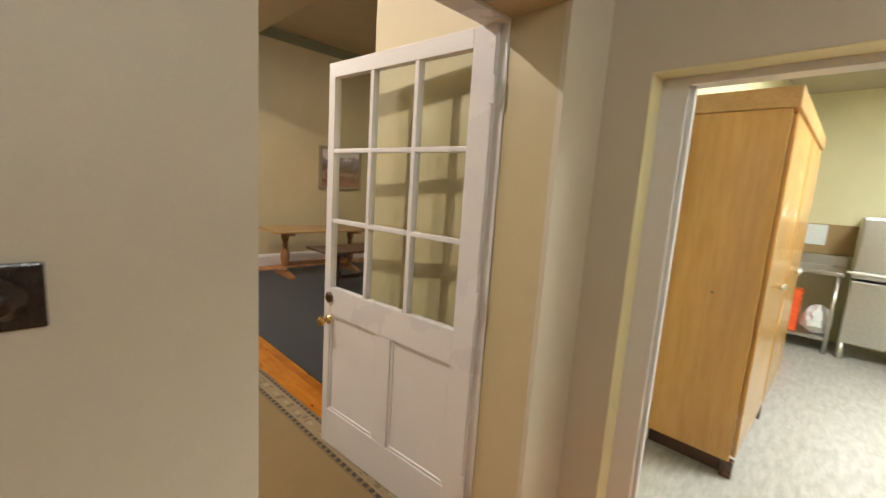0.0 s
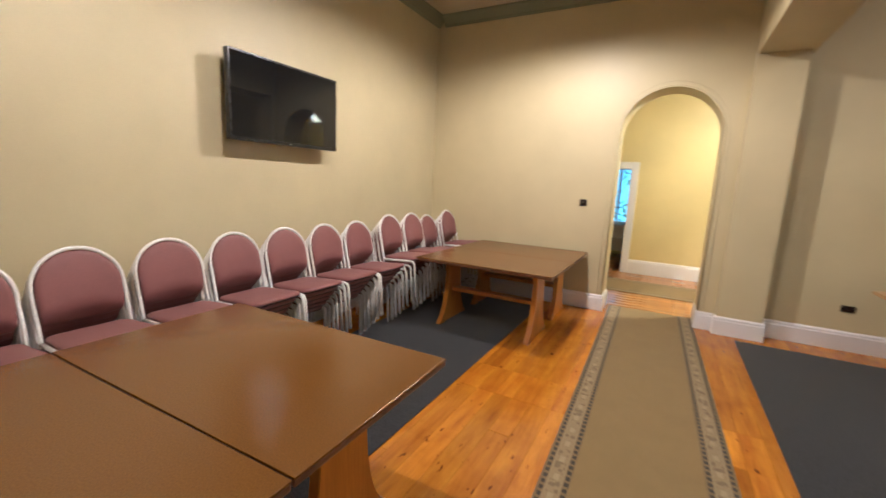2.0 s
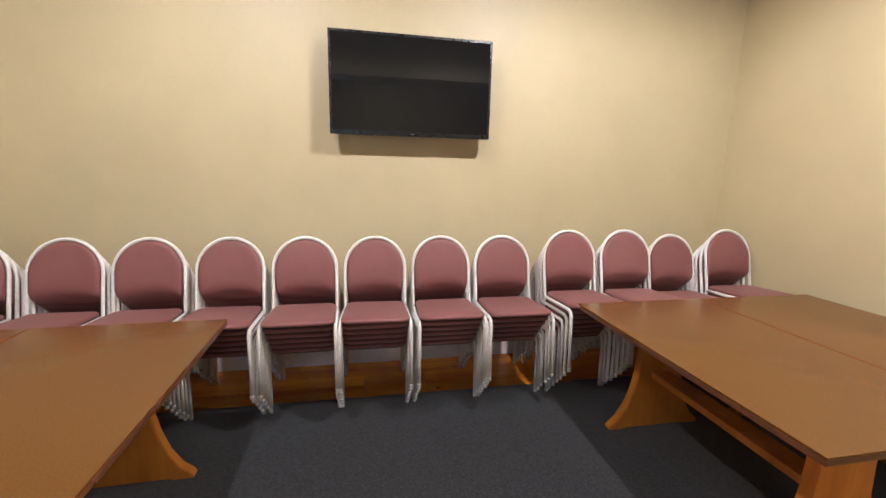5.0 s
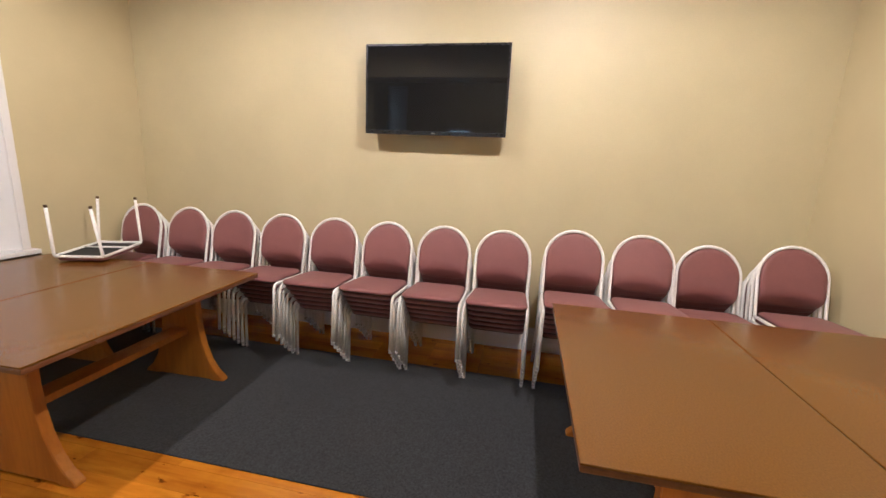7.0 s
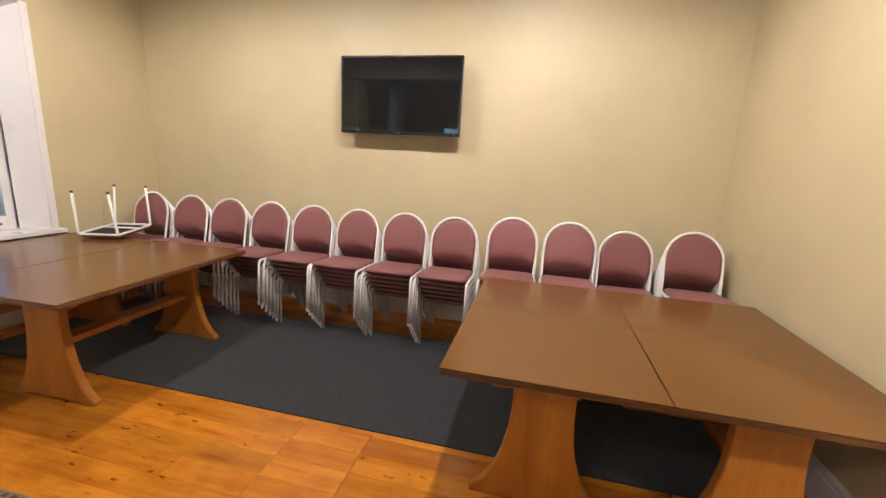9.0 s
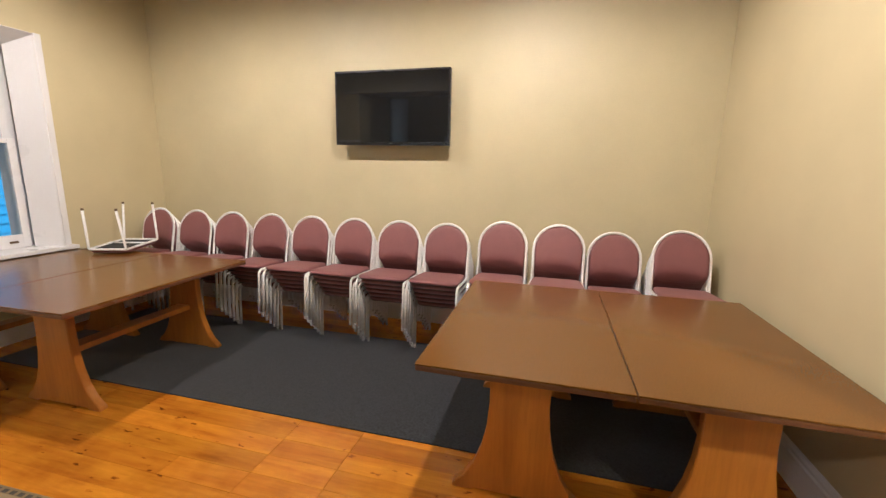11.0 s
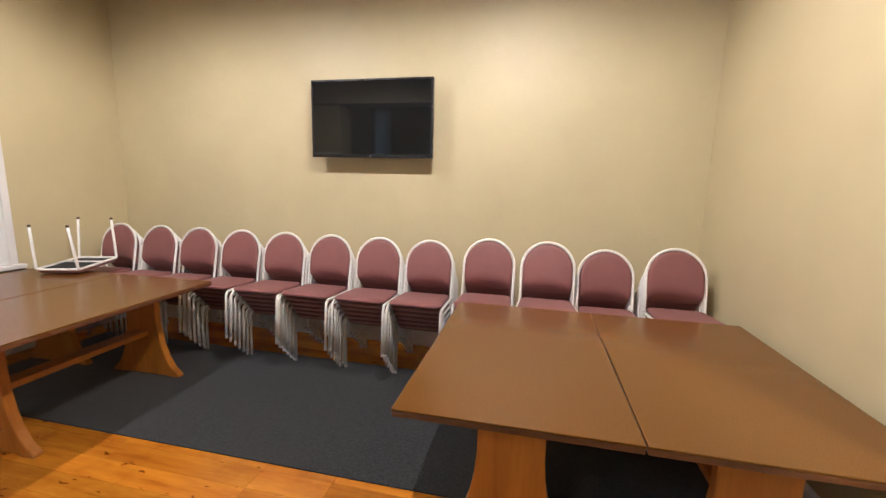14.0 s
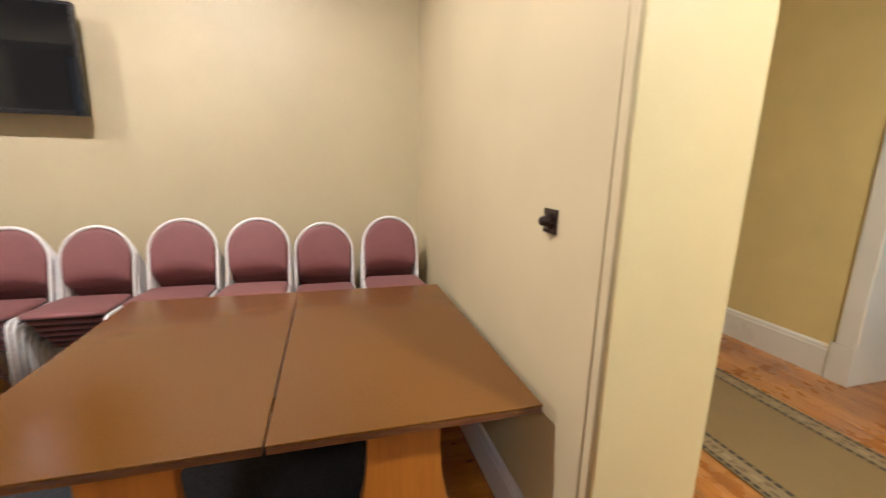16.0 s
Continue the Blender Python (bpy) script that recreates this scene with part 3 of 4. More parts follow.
structure("floor_kitchen", boxes((1.5, 6.5, -2.75, 0.88, -0.12, 0.0)), M_VINYL, "pale streaked grey vinyl kitchen floor", "floor")
structure("walls_kitchen", boxes((1.5, 6.5, 0.88 - 0.004, 0.88, 0, 2.9), (6.5, 6.6, -2.75, 0.88, 0, 2.9), (1.5, 6.6, -2.85, -2.75, 0, 2.9)), M_KWALL, "pale yellow-green kitchen walls", "wall")
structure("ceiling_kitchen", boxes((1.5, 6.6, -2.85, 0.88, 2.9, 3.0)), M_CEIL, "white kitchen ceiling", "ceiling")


def cupboard(x0, x1, label):
    c = thing("cupboard", label, "cupboard", group="tall kitchen cupboards")
    part("side_panel", boxes((x0, x0 + 0.03, 0.44, 0.87, 0.10, 2.0), bevel=0.003), M_CUP, c)
    part("side_panel", boxes((x1 - 0.03, x1, 0.44, 0.87, 0.10, 2.0), bevel=0.003), M_CUP, c)
    part("carcass", boxes((x0 + 0.03, x1 - 0.03, 0.46, 0.87, 0.10, 2.0)), M_CUP, c)
    part("pelmet", boxes((x0 - 0.02, x1, 0.41, 0.87, 2.0, 2.10), bevel=0.006), M_OAK, c, "pale timber top strip")
    part("plinth", boxes((x0 + 0.05, x1 - 0.02, 0.47, 0.87, 0.0, 0.10)), M_DARK, c, "dark recessed plinth")
    part("foot", boxes((x0, x0 + 0.06, 0.42, 0.48, 0.0, 0.10), bevel=0.01), M_DARK, c)
    mid = (x0 + x1) / 2
    for a, b, hx in ((x0 + 0.034, mid - 0.002, mid - 0.05), (mid + 0.002, x1 - 0.034, mid + 0.05)):
        d = part("door", boxes((a, b, 0.418, 0.439, 0.12, 1.98), bevel=0.004), M_CUP, c)
        part("handle", lathe([(0.006, 0), (0.006, 0.02), (0.016, 0.024), (0.018, 0.034), (0.010, 0.042)], 14), M_STEEL, d, "round steel knob").matrix_local = pose(hx, 0.418, 1.05, 90, 0, 0)
    return c


cupboard(2.50, 3.44, "tall honey-coloured wooden kitchen cupboard, end panel with a drilled hole")
cupboard(3.46, 4.40, "tall honey-coloured wooden kitchen cupboard beside its twin")
hole = boxes((2.492, 2.499, 0.64, 0.652, 1.02, 1.032))
part("screw_plug", hole, M_DARK, bpy.data.objects["cupboard"], "small dark plug in the end panel")

bench = thing("sink_bench", "stainless steel kitchen bench with lower shelf", "bench")
part("top", boxes((5.75, 6.46, 0.14, 0.86, 0.86, 0.90), bevel=0.006), M_STEEL, bench)
part("splashback", boxes((6.44, 6.47, 0.14, 0.86, 0.90, 1.02), bevel=0.004), M_STEEL, bench)
part("shelf", boxes((5.80, 6.44, 0.17, 0.84, 0.14, 0.17), bevel=0.004), M_STEEL, bench)
for lx in (5.80, 6.42):
    for ly in (0.18, 0.83):
        part("leg", tube([(lx, ly, 0), (lx, ly, 0.86)], 0.02, 12), M_STEEL, bench)
pan = thing("wall_panel", "brown board on the kitchen wall above the bench", "board")
part("board", boxes((6.475, 6.497, 0.05, 0.86, 1.03, 1.38), bevel=0.003), M_CORK, pan)
notice = tagged(part("paper_notice", boxes((6.466, 6.473, 0.36, 0.62, 1.13, 1.37)), M_PAPER), "sheet of white paper pinned to the board", "paper")
crate = thing("plastic_crate", "bright orange plastic crate standing on the bench shelf", "crate")
part("body", boxes((5.87, 6.05, 0.45, 0.59, 0.172, 0.64)), M_ORANGE, crate)
for k in range(7):
    part("slat", boxes((5.86, 6.06, 0.44, 0.60, 0.172 + k * 0.07, 0.215 + k * 0.07), bevel=0.004), M_ORANGE, crate)
bag = thing("plastic_bag", "white plastic bag slumped on the bench shelf", "bag")
bm = bmesh.new()
bmesh.ops.create_icosphere(bm, subdivisions=3, radius=1)
for v in bm.verts:
    k = 1 + 0.22 * noise.noise(v.co * 2.3)
    v.co = Vector((6.05 + v.co.x * 0.17 * k, 0.29 + v.co.y * 0.13 * k, max(0.171, 0.31 + v.co.z * 0.17 * k)))
part("sack", bm, M_BAG, bag)
dish = thing("dishwasher", "stainless steel commercial pass-through dishwasher", "dishwasher")
part("hood", boxes((5.75, 6.4, -0.55, 0.10, 0.86, 1.50), bevel=0.03), M_STEEL, dish)
part("body", boxes((5.77, 6.4, -0.55, 0.09, 0.18, 0.84), bevel=0.01), M_STEEL, dish)
part("handle", tube([(5.70, 0.12, 0.93), (5.66, 0.10, 0.93), (5.66, -0.52, 0.93), (5.72, -0.56, 0.93)], 0.014, 10), M_FRAME, dish, "pale lift bar")
for lx in (5.80, 6.36):
    for ly in (-0.52, 0.06):
        part("leg", lathe([(0.022, 0), (0.03, 0.01), (0.03, 0.18)], 12, lx, ly), M_STEEL, dish)
kf = thing("ceiling_light", "lit rectangular kitchen ceiling light", "light")
part("diffuser", boxes((2.8, 4.0, -0.85, -0.35, 2.86, 2.88), bevel=0.004), M_TUBE, kf)
part("frame", boxes((2.78, 4.02, -0.87, -0.33, 2.88, 2.90)), M_WHITE, kf)
# unseen fitting, added to go with the lobby fill
lf = thing("ceiling_light", "added round lobby ceiling light, unseen, lit", "light")
part("diffuser", lathe([(0.02, 2.60), (0.12, 2.615), (0.16, 2.65), (0.16, 2.68)], 24, -0.1, -1.6), M_LOBGLOW, lf)
part("base", lathe([(0.17, 2.68), (0.17, 2.70)], 24, -0.1, -1.6), M_WHITE, lf)

# ---- glazed door ----
structure("door_frame_room", boxes((DX0, DX0 + 0.006, 1.09, NEAR + 0.012, 0, DZ), (DX1 - 0.006, DX1, 1.09, NEAR + 0.012, 0, DZ), (DX0 + 0.006, DX1 - 0.006, 1.09, NEAR + 0.012, DZ - 0.014, DZ),
                                   (DX0 - 0.09, DX0, NEAR, NEAR + 0.02, 0, DZ + 0.09), (DX1, DX1 + 0.085, NEAR, NEAR + 0.02, 0, DZ + 0.09), (DX0, DX1, NEAR, NEAR + 0.02, DZ, DZ + 0.09), bevel=0.004), M_WHITE, "white painted door frame", "door frame")

# the leaf: x runs from the hinge to the free edge, y is its thickness
LW, LH = 1.015, 2.075
leaf = thing("door_1", "open white half-glazed door with nine panes and two lower panels", "door", pose(1.056, 1.13, 0.012, 0, 0, 94.8), kind="structure")
ST, GZ0, GZ1 = 0.100, 0.916, 2.003
part("leaf_frame", boxes((0, ST, -0.02, 0.02, 0, LH), (LW - 0.05, LW, -0.02, 0.02, 0, LH), (ST, LW - 0.05, -0.02, 0.02, GZ1, LH), (ST, LW - 0.05, -0.02, 0.02, 0.765, GZ0), (ST, LW - 0.05, -0.02, 0.02, 0, 0.21), (0.47, 0.575, -0.02, 0.02, 0.21, 0.765), bevel=0.003), M_WHITE, leaf)
for a, b in ((ST, 0.47), (0.575, LW - 0.05)):
    p = part("panel", boxes((a, b, -0.008, 0.008, 0.21, 0.765)), M_WHITE, leaf)
    part("panel_mould", boxes((a + 0.001, a + 0.016, -0.014, 0.014, 0.21, 0.765), (b - 0.016, b - 0.001, -0.014, 0.014, 0.21, 0.765), (a + 0.016, b - 0.016, -0.014, 0.014, 0.211, 0.226), (a + 0.016, b - 0.016, -0.014, 0.014, 0.749, 0.764), bevel=0.004), M_WHITE, p)
gx = [ST, ST + (LW - 0.05 - ST) / 3, ST + 2 * (LW - 0.05 - ST) / 3, LW - 0.05]
gz = [GZ0, GZ0 + (GZ1 - GZ0) / 3, GZ0 + 2 * (GZ1 - GZ0) / 3, GZ1]
for x in gx[1:3]:
    part("glazing_bar", boxes((x - 0.012, x + 0.012, -0.018, 0.018, GZ0, GZ1), bevel=0.004), M_WHITE, leaf)
for z in gz[1:3]:
    part("glazing_bar", boxes((gx[0], gx[3], -0.017, 0.017, z - 0.011, z + 0.011), bevel=0.004), M_WHITE, leaf)
for i in range(3):
    for j in range(3):
        p = part("pane", boxes((gx[i] + 0.006, gx[i + 1] - 0.006, -0.002, 0.002, gz[j] + 0.006, gz[j + 1] - 0.006)), M_GLASS, leaf)
        p.visible_shadow = False
KX = LW - 0.05
for side in (1, -1):
    k = part("door_knob", lathe([(0.026, 0), (0.026, 0.006), (0.010, 0.010), (0.010, 0.032), (0.022, 0.038), (0.027, 0.050), (0.022, 0.062), (0.004, 0.066)], 20), M_BRASS, leaf, "round brass knob")
    k.matrix_local = pose(KX, side * 0.02, 0.735, -90 * side, 0, 0)
    k = part("lock_rim", lathe([(0.030, 0), (0.030, 0.008), (0.022, 0.014), (0.018, 0.016)], 20), M_BRONZE, leaf, "round dark lock cover")
    k.matrix_local = pose(KX, side * 0.02, 0.862, -90 * side, 0, 0)
for z in (0.22, 1.0, 1.80):
    part("hinge", boxes((-0.010, 0.012, 0.018, 0.026, z, z + 0.09), (-0.012, -0.002, 0.014, 0.028, z - 0.004, z + 0.094), bevel=0.002), M_WHITE, leaf)

# ---- sash window in the south wall ----
win = thing("window_1", "white double-hung sash window with deep reveal", "window", kind="structure")
part("architrave", boxes((WX0 - 0.055, WX0, NEAR, NEAR + 0.016, 0.78, WZ1 + 0.005), (WX1, WX1 + 0.07, NEAR, NEAR + 0.016, 0.78, WZ1 + 0.005), bevel=0.007), M_WHITE, win)
bm = prism([(WX0, NEAR + 0.003), (WX0 + 0.125, 1.0), (WX0 - 0.02, 1.0)], "xy", WZ0, WZ1)
part("reveal", bm, M_WHITE, win)
bm = prism([(WX1, NEAR + 0.003), (WX1 - 0.125, 1.0), (WX1 + 0.02, 1.0)], "xy", WZ0, WZ1)
part("reveal", bm, M_WHITE, win)
part("head", prism([(0.86, WZ1 - 0.13), (1.0, WZ1 - 0.115), (NEAR + 0.012, WZ1 - 0.006), (NEAR + 0.012, WZ1 - 0.001), (0.86, WZ1 - 0.001)], "yz", WX0, WX1), M_WHITE, win)
part("window_sill", boxes((WX0 - 0.085, WX1 + 0.13, 0.90, NEAR + 0.07, 0.745, 0.782), bevel=0.008), M_WHITE, win)
part("apron", boxes((WX0 - 0.10, WX1 + 0.10, NEAR, NEAR + 0.03, 0.66, 0.744), bevel=0.005), M_SILL, win, "worn timber below the sill")
part("outer_reveal", boxes((WX0 - 0.3, WX0 + 0.11, 0.68, 0.878, 0.6, 2.8), (WX1 - 0.06, WX1 + 0.06, 0.68, 0.878, 0.6, 2.8), (WX0 + 0.11, WX1 - 0.06, 0.68, 0.878, 2.10, 2.8), (WX0 + 0.11, WX1 - 0.06, 0.68, 0.878, 0.6, 0.80)), M_WHITE, win)
SX0, SX1 = WX0 + 0.138, WX1 - 0.138
MEET = 1.735
for nm, y, z0, z1 in (("upper_sash", 0.915, MEET - 0.02, WZ1 - 0.13), ("lower_sash", 0.965, 0.784, MEET + 0.02)):
    s = part(nm, boxes((SX0, SX0 + 0.055, y - 0.02, y + 0.02, z0, z1), (SX1 - 0.055, SX1, y - 0.02, y + 0.02, z0, z1), (SX0 + 0.055, SX1 - 0.055, y - 0.02, y + 0.02, z1 - 0.04, z1), (SX0 + 0.055, SX1 - 0.055, y - 0.02, y + 0.02, z0, z0 + (0.12 if "lower" in nm else 0.04)), bevel=0.004), M_WHITE, win)
    p = part("pane", boxes((SX0 + 0.05, SX1 - 0.05, y - 0.003, y + 0.003, z0 + 0.03, z1 - 0.03)), M_GLASS, s)
    p.visible_shadow = False
part("sash_lift", boxes((SX0 + 0.10, SX0 + 0.16, 0.985, 1.0, 0.83, 0.85), bevel=0.004), M_BRONZE, win, "small dark sash lift")

# ---- outside ----
structure("ground", boxes((-60, 60, -60, 60, -0.5, -0.3)), M_GROUND, "dark ground outside the house", "ground")
nb = thing("neighbouring_wall", "weatherboard wall outside the window, coloured with blue daylight", "wall", kind="structure")
for i in range(32):
    part("weatherboard", prism([(-3.5, -0.3 + i * 0.16), (-3.465, -0.3 + i * 0.16), (-3.488, -0.135 + i * 0.16), (-3.5, -0.135 + i * 0.16)], "yz", -11.0, -0.75), M_OUTSIDE, nb)
hedge = bmesh.new()
rng = random.Random(4)
for i in range(1500):
    c = Vector((rng.uniform(-3.2, 2.2), rng.uniform(14.0, 15.4), 3.6 - 3.8 * rng.random() ** 1.5))
    a, b2 = Vector((rng.gauss(0, 1), rng.gauss(0, 1), rng.gauss(0, 1))).normalized(), Vector((rng.gauss(0, 1), rng.gauss(0, 1), rng.gauss(0, 1))).normalized()
    s = rng.uniform(0.05, 0.13)
    hedge.faces.new([hedge.verts.new(c + a * s), hedge.verts.new(c + b2 * s * 0.5), hedge.verts.new(c - a * s), hedge.verts.new(c - b2 * s * 0.5)])
tagged(part("shrubs", hedge, M_LEAFY), "leafy green shrubs outside the bedroom window", "shrubs", kind="stuff")

structure("backdrop_garden", boxes((-6.0, 4.0, 17.0, 17.1, -0.3, 5.0)), glow("hazy_garden_distance", (0.22, 0.66, 0.95), 1.6), "hazy bright blue distance beyond the shrubs", "backdrop")

# ---- carpets ----


def carpet(name, x0, x1, y0, y1, label):
    return tagged(part(name, boxes((x0, x1, y0, y1, 0.001, 0.008), bevel=0.003), M_CARPET), label, "carpet")


carpet("carpet", -2.12, -0.80, 1.45, 6.62, "charcoal grey carpet square under tables and chairs")
carpet("carpet", 1.28, 4.4, 2.25, 6.70, "charcoal grey carpet square under oak tables")


def runner(length, m, label):
    r = thing("runner", label, "runner", m)
    part("field", boxes((-0.319, 0.319, -length / 2, length / 2, 0.0005, 0.007), bevel=0.001), M_RUN, r)
    for x0, x1 in ((-0.475, -0.32), (0.32, 0.475)):
        part("border", boxes((x0, x1, -length / 2, length / 2, 0.0005, 0.0075), bevel=0.002), M_RUN, r, "patterned border with dark dashes")
    return r


runner(6.08, pose(0.520, 4.26, 0.001, 0, 0, 1.75), "olive runner with patterned border on pine boards")
runner(5.8, pose(0.1, 8.66, 0.001, 0, 0, 90), "olive runner with patterned border along the hall")

# ---- trestle tables ----
TL, TW, TH = 1.445, 0.885, 0.74


def trestle_leg():
    """A board leg: narrow above, sweeping out to wide feet."""
    half = [(0.145, TH - 0.055), (0.138, 0.60), (0.138, 0.48), (0.148, 0.36), (0.170, 0.25), (0.205, 0.15), (0.250, 0.075), (0.295, 0.035), (0.308, 0.020), (0.308, 0.0), (0.22, 0.0), (0.20, 0.012)]
    return prism(half + [(-a, b) for a, b in reversed(half)], "yz", -0.026, 0.026, 0.004)


def trestle_table(m, label, group):
    t = thing("trestle_table", label, "table", m, group)
    bm = boxes((-TL / 2, TL / 2, -TW / 2, TW / 2, TH - 0.009, TH), bevel=0.004)
    part("tabletop", bm, M_TABLE, t)
    part("edge_band", boxes((-TL / 2 + 0.001, TL / 2 - 0.001, -TW / 2 + 0.001, TW / 2 - 0.001, TH - 0.034, TH - 0.0095), bevel=0.007), M_EDGE, t, "dark rounded table edge")
    for x in (-0.49, 0.49):
        g = part("leg", trestle_leg(), M_LEG, t, "orange pine board leg with swept feet")
        g.location = (x, 0, 0)
        part("bearer", boxes((x - 0.035, x + 0.035, -0.143, 0.143, TH - 0.055, TH - 0.0345), bevel=0.004), M_LEG, t)
    part("stretcher", boxes((-0.464, 0.464, -0.06, 0.06, 0.335, 0.375), bevel=0.005), M_LEG, t, "pine stretcher board")
    return t


first = trestle_table(pose(-1.0525, 5.5632, 0), "brown varnished trestle table with orange pine legs, on carpet", "trestle tables")
for x, y, rz, lab in ((-1.0525, 6.453, 0.0, "brown varnished trestle table pushed against the arch wall"),
                      (-1.019, 2.643, 1.2, "brown varnished trestle table beside the stacked chairs"),
                      (-1.000, 1.751, 1.2, "brown varnished trestle table under the sash window")):
    tagged(copy_thing(first, pose(x, y, 0, 0, 0, rz) ), lab)

# ---- oak tables in the east room ----


def turned_leg(h, r):
    return lathe([(r * 1.1, 0.0), (r * 1.1, h * 0.06), (r * 0.6, h * 0.09), (r * 0.9, h * 0.16), (r * 1.25, h * 0.30), (r * 1.3, h * 0.44), (r * 1.0, h * 0.58), (r * 0.6, h * 0.66), (r * 0.95, h * 0.70), (r * 0.65, h * 0.74), (r * 0.9, h * 0.82), (r * 1.15, h * 0.9), (r * 1.15, h)], 20)


def refectory(x0, x1, y0, y1, h, top, legm, label):
    t = thing("refectory_table", label, "table", group="old dining tables")
    part("tabletop", boxes((x0, x1, y0, y1, h - 0.03, h), bevel=0.008), top, t)
    yc = (y0 + y1) / 2
    for x in (x0 + 0.30, x1 - 0.30):
        part("foot", prism([(yc - 0.30, 0), (yc + 0.30, 0), (yc + 0.30, 0.035), (yc + 0.22, 0.06), (yc + 0.08, 0.09), (yc - 0.08, 0.09), (yc - 0.22, 0.06), (yc - 0.30, 0.035)], "yz", x - 0.04, x + 0.04, 0.004), legm, t)
        g = part("leg", turned_leg(h - 0.03 - 0.085 - 0.05, 0.052), legm, t)
        g.location = (x, yc, 0.085)
        part("bearer", boxes((x - 0.035, x + 0.035, yc - 0.28, yc + 0.28, h - 0.085, h - 0.031), bevel=0.006), legm, t)
    part("stretcher", boxes((x0 + 0.34, x1 - 0.34, yc - 0.02, yc + 0.02, 0.16, 0.22), bevel=0.006), legm, t)
    return t


refectory(2.21, 3.95, 5.82, 6.60, 0.74, M_OAK, M_OAKLEG, "golden oak refectory table with turned legs, by the wall")
refectory(2.42, 3.75, 4.72, 5.35, 0.60, M_DARK, M_DARK, "low dark stained wooden table with turned legs")

# ---- stacking chairs ----


def superarch(w, z0, z1, x0, x1, steps=16):
    """Outline of the back tube: up one side, round the top, down the other; leans from x0 to x1."""
    r = w / 2
    pts = [(-r, z0)] + [(-r, z0 + (z1 - r - z0) * k / 3) for k in (1, 2, 3)]
    pts += [(-r * math.cos(math.pi * k / steps), z1 - r + r * math.sin(math.pi * k / steps)) for k in range(1, steps)]
    pts += [(r, z0 + (z1 - r - z0) * k / 3) for k in (3, 2, 1)] + [(r, z0)]
    return [(x0 + (x1 - x0) * (z - z0) / (z1 - z0), y, z) for y, z in pts]


CH, CW = 0.868, 0.40


def cushion(outline, lo, hi, dome):
    """A padded shape: an outline with a rounded rim and a domed face."""
    bm = bmesh.new()
    c = Vector((sum(p[0] for p in outline) / len(outline), sum(p[1] for p in outline) / len(outline)))
    rows = [(0.985, lo), (1.0, lo + (hi - lo) * 0.3), (1.0, lo + (hi - lo) * 0.65), (0.965, hi), (0.85, hi + dome * 0.4), (0.70, hi + dome * 0.65), (0.52, hi + dome * 0.85), (0.30, hi + dome * 0.95)]
    rings = [[bm.verts.new((c.x + (p[0] - c.x) * s, c.y + (p[1] - c.y) * s, z)) for p in outline] for s, z in rows]
    k = len(outline)
    for a, b in zip(rings, rings[1:]):
        for i in range(k):
            bm.faces.new((a[i], a[(i + 1) % k], b[(i + 1) % k], b[i]))
    bm.faces.new(list(reversed(rings[0])))
    top = bm.verts.new((c.x, c.y, hi + dome))
    for i in range(k):
        bm.faces.new((rings[-1][i], rings[-1][(i + 1) % k], top))
    bmesh.ops.recalc_face_normals(bm, faces=bm.faces)
    for f in bm.faces:
        f.smooth = True
    return bm


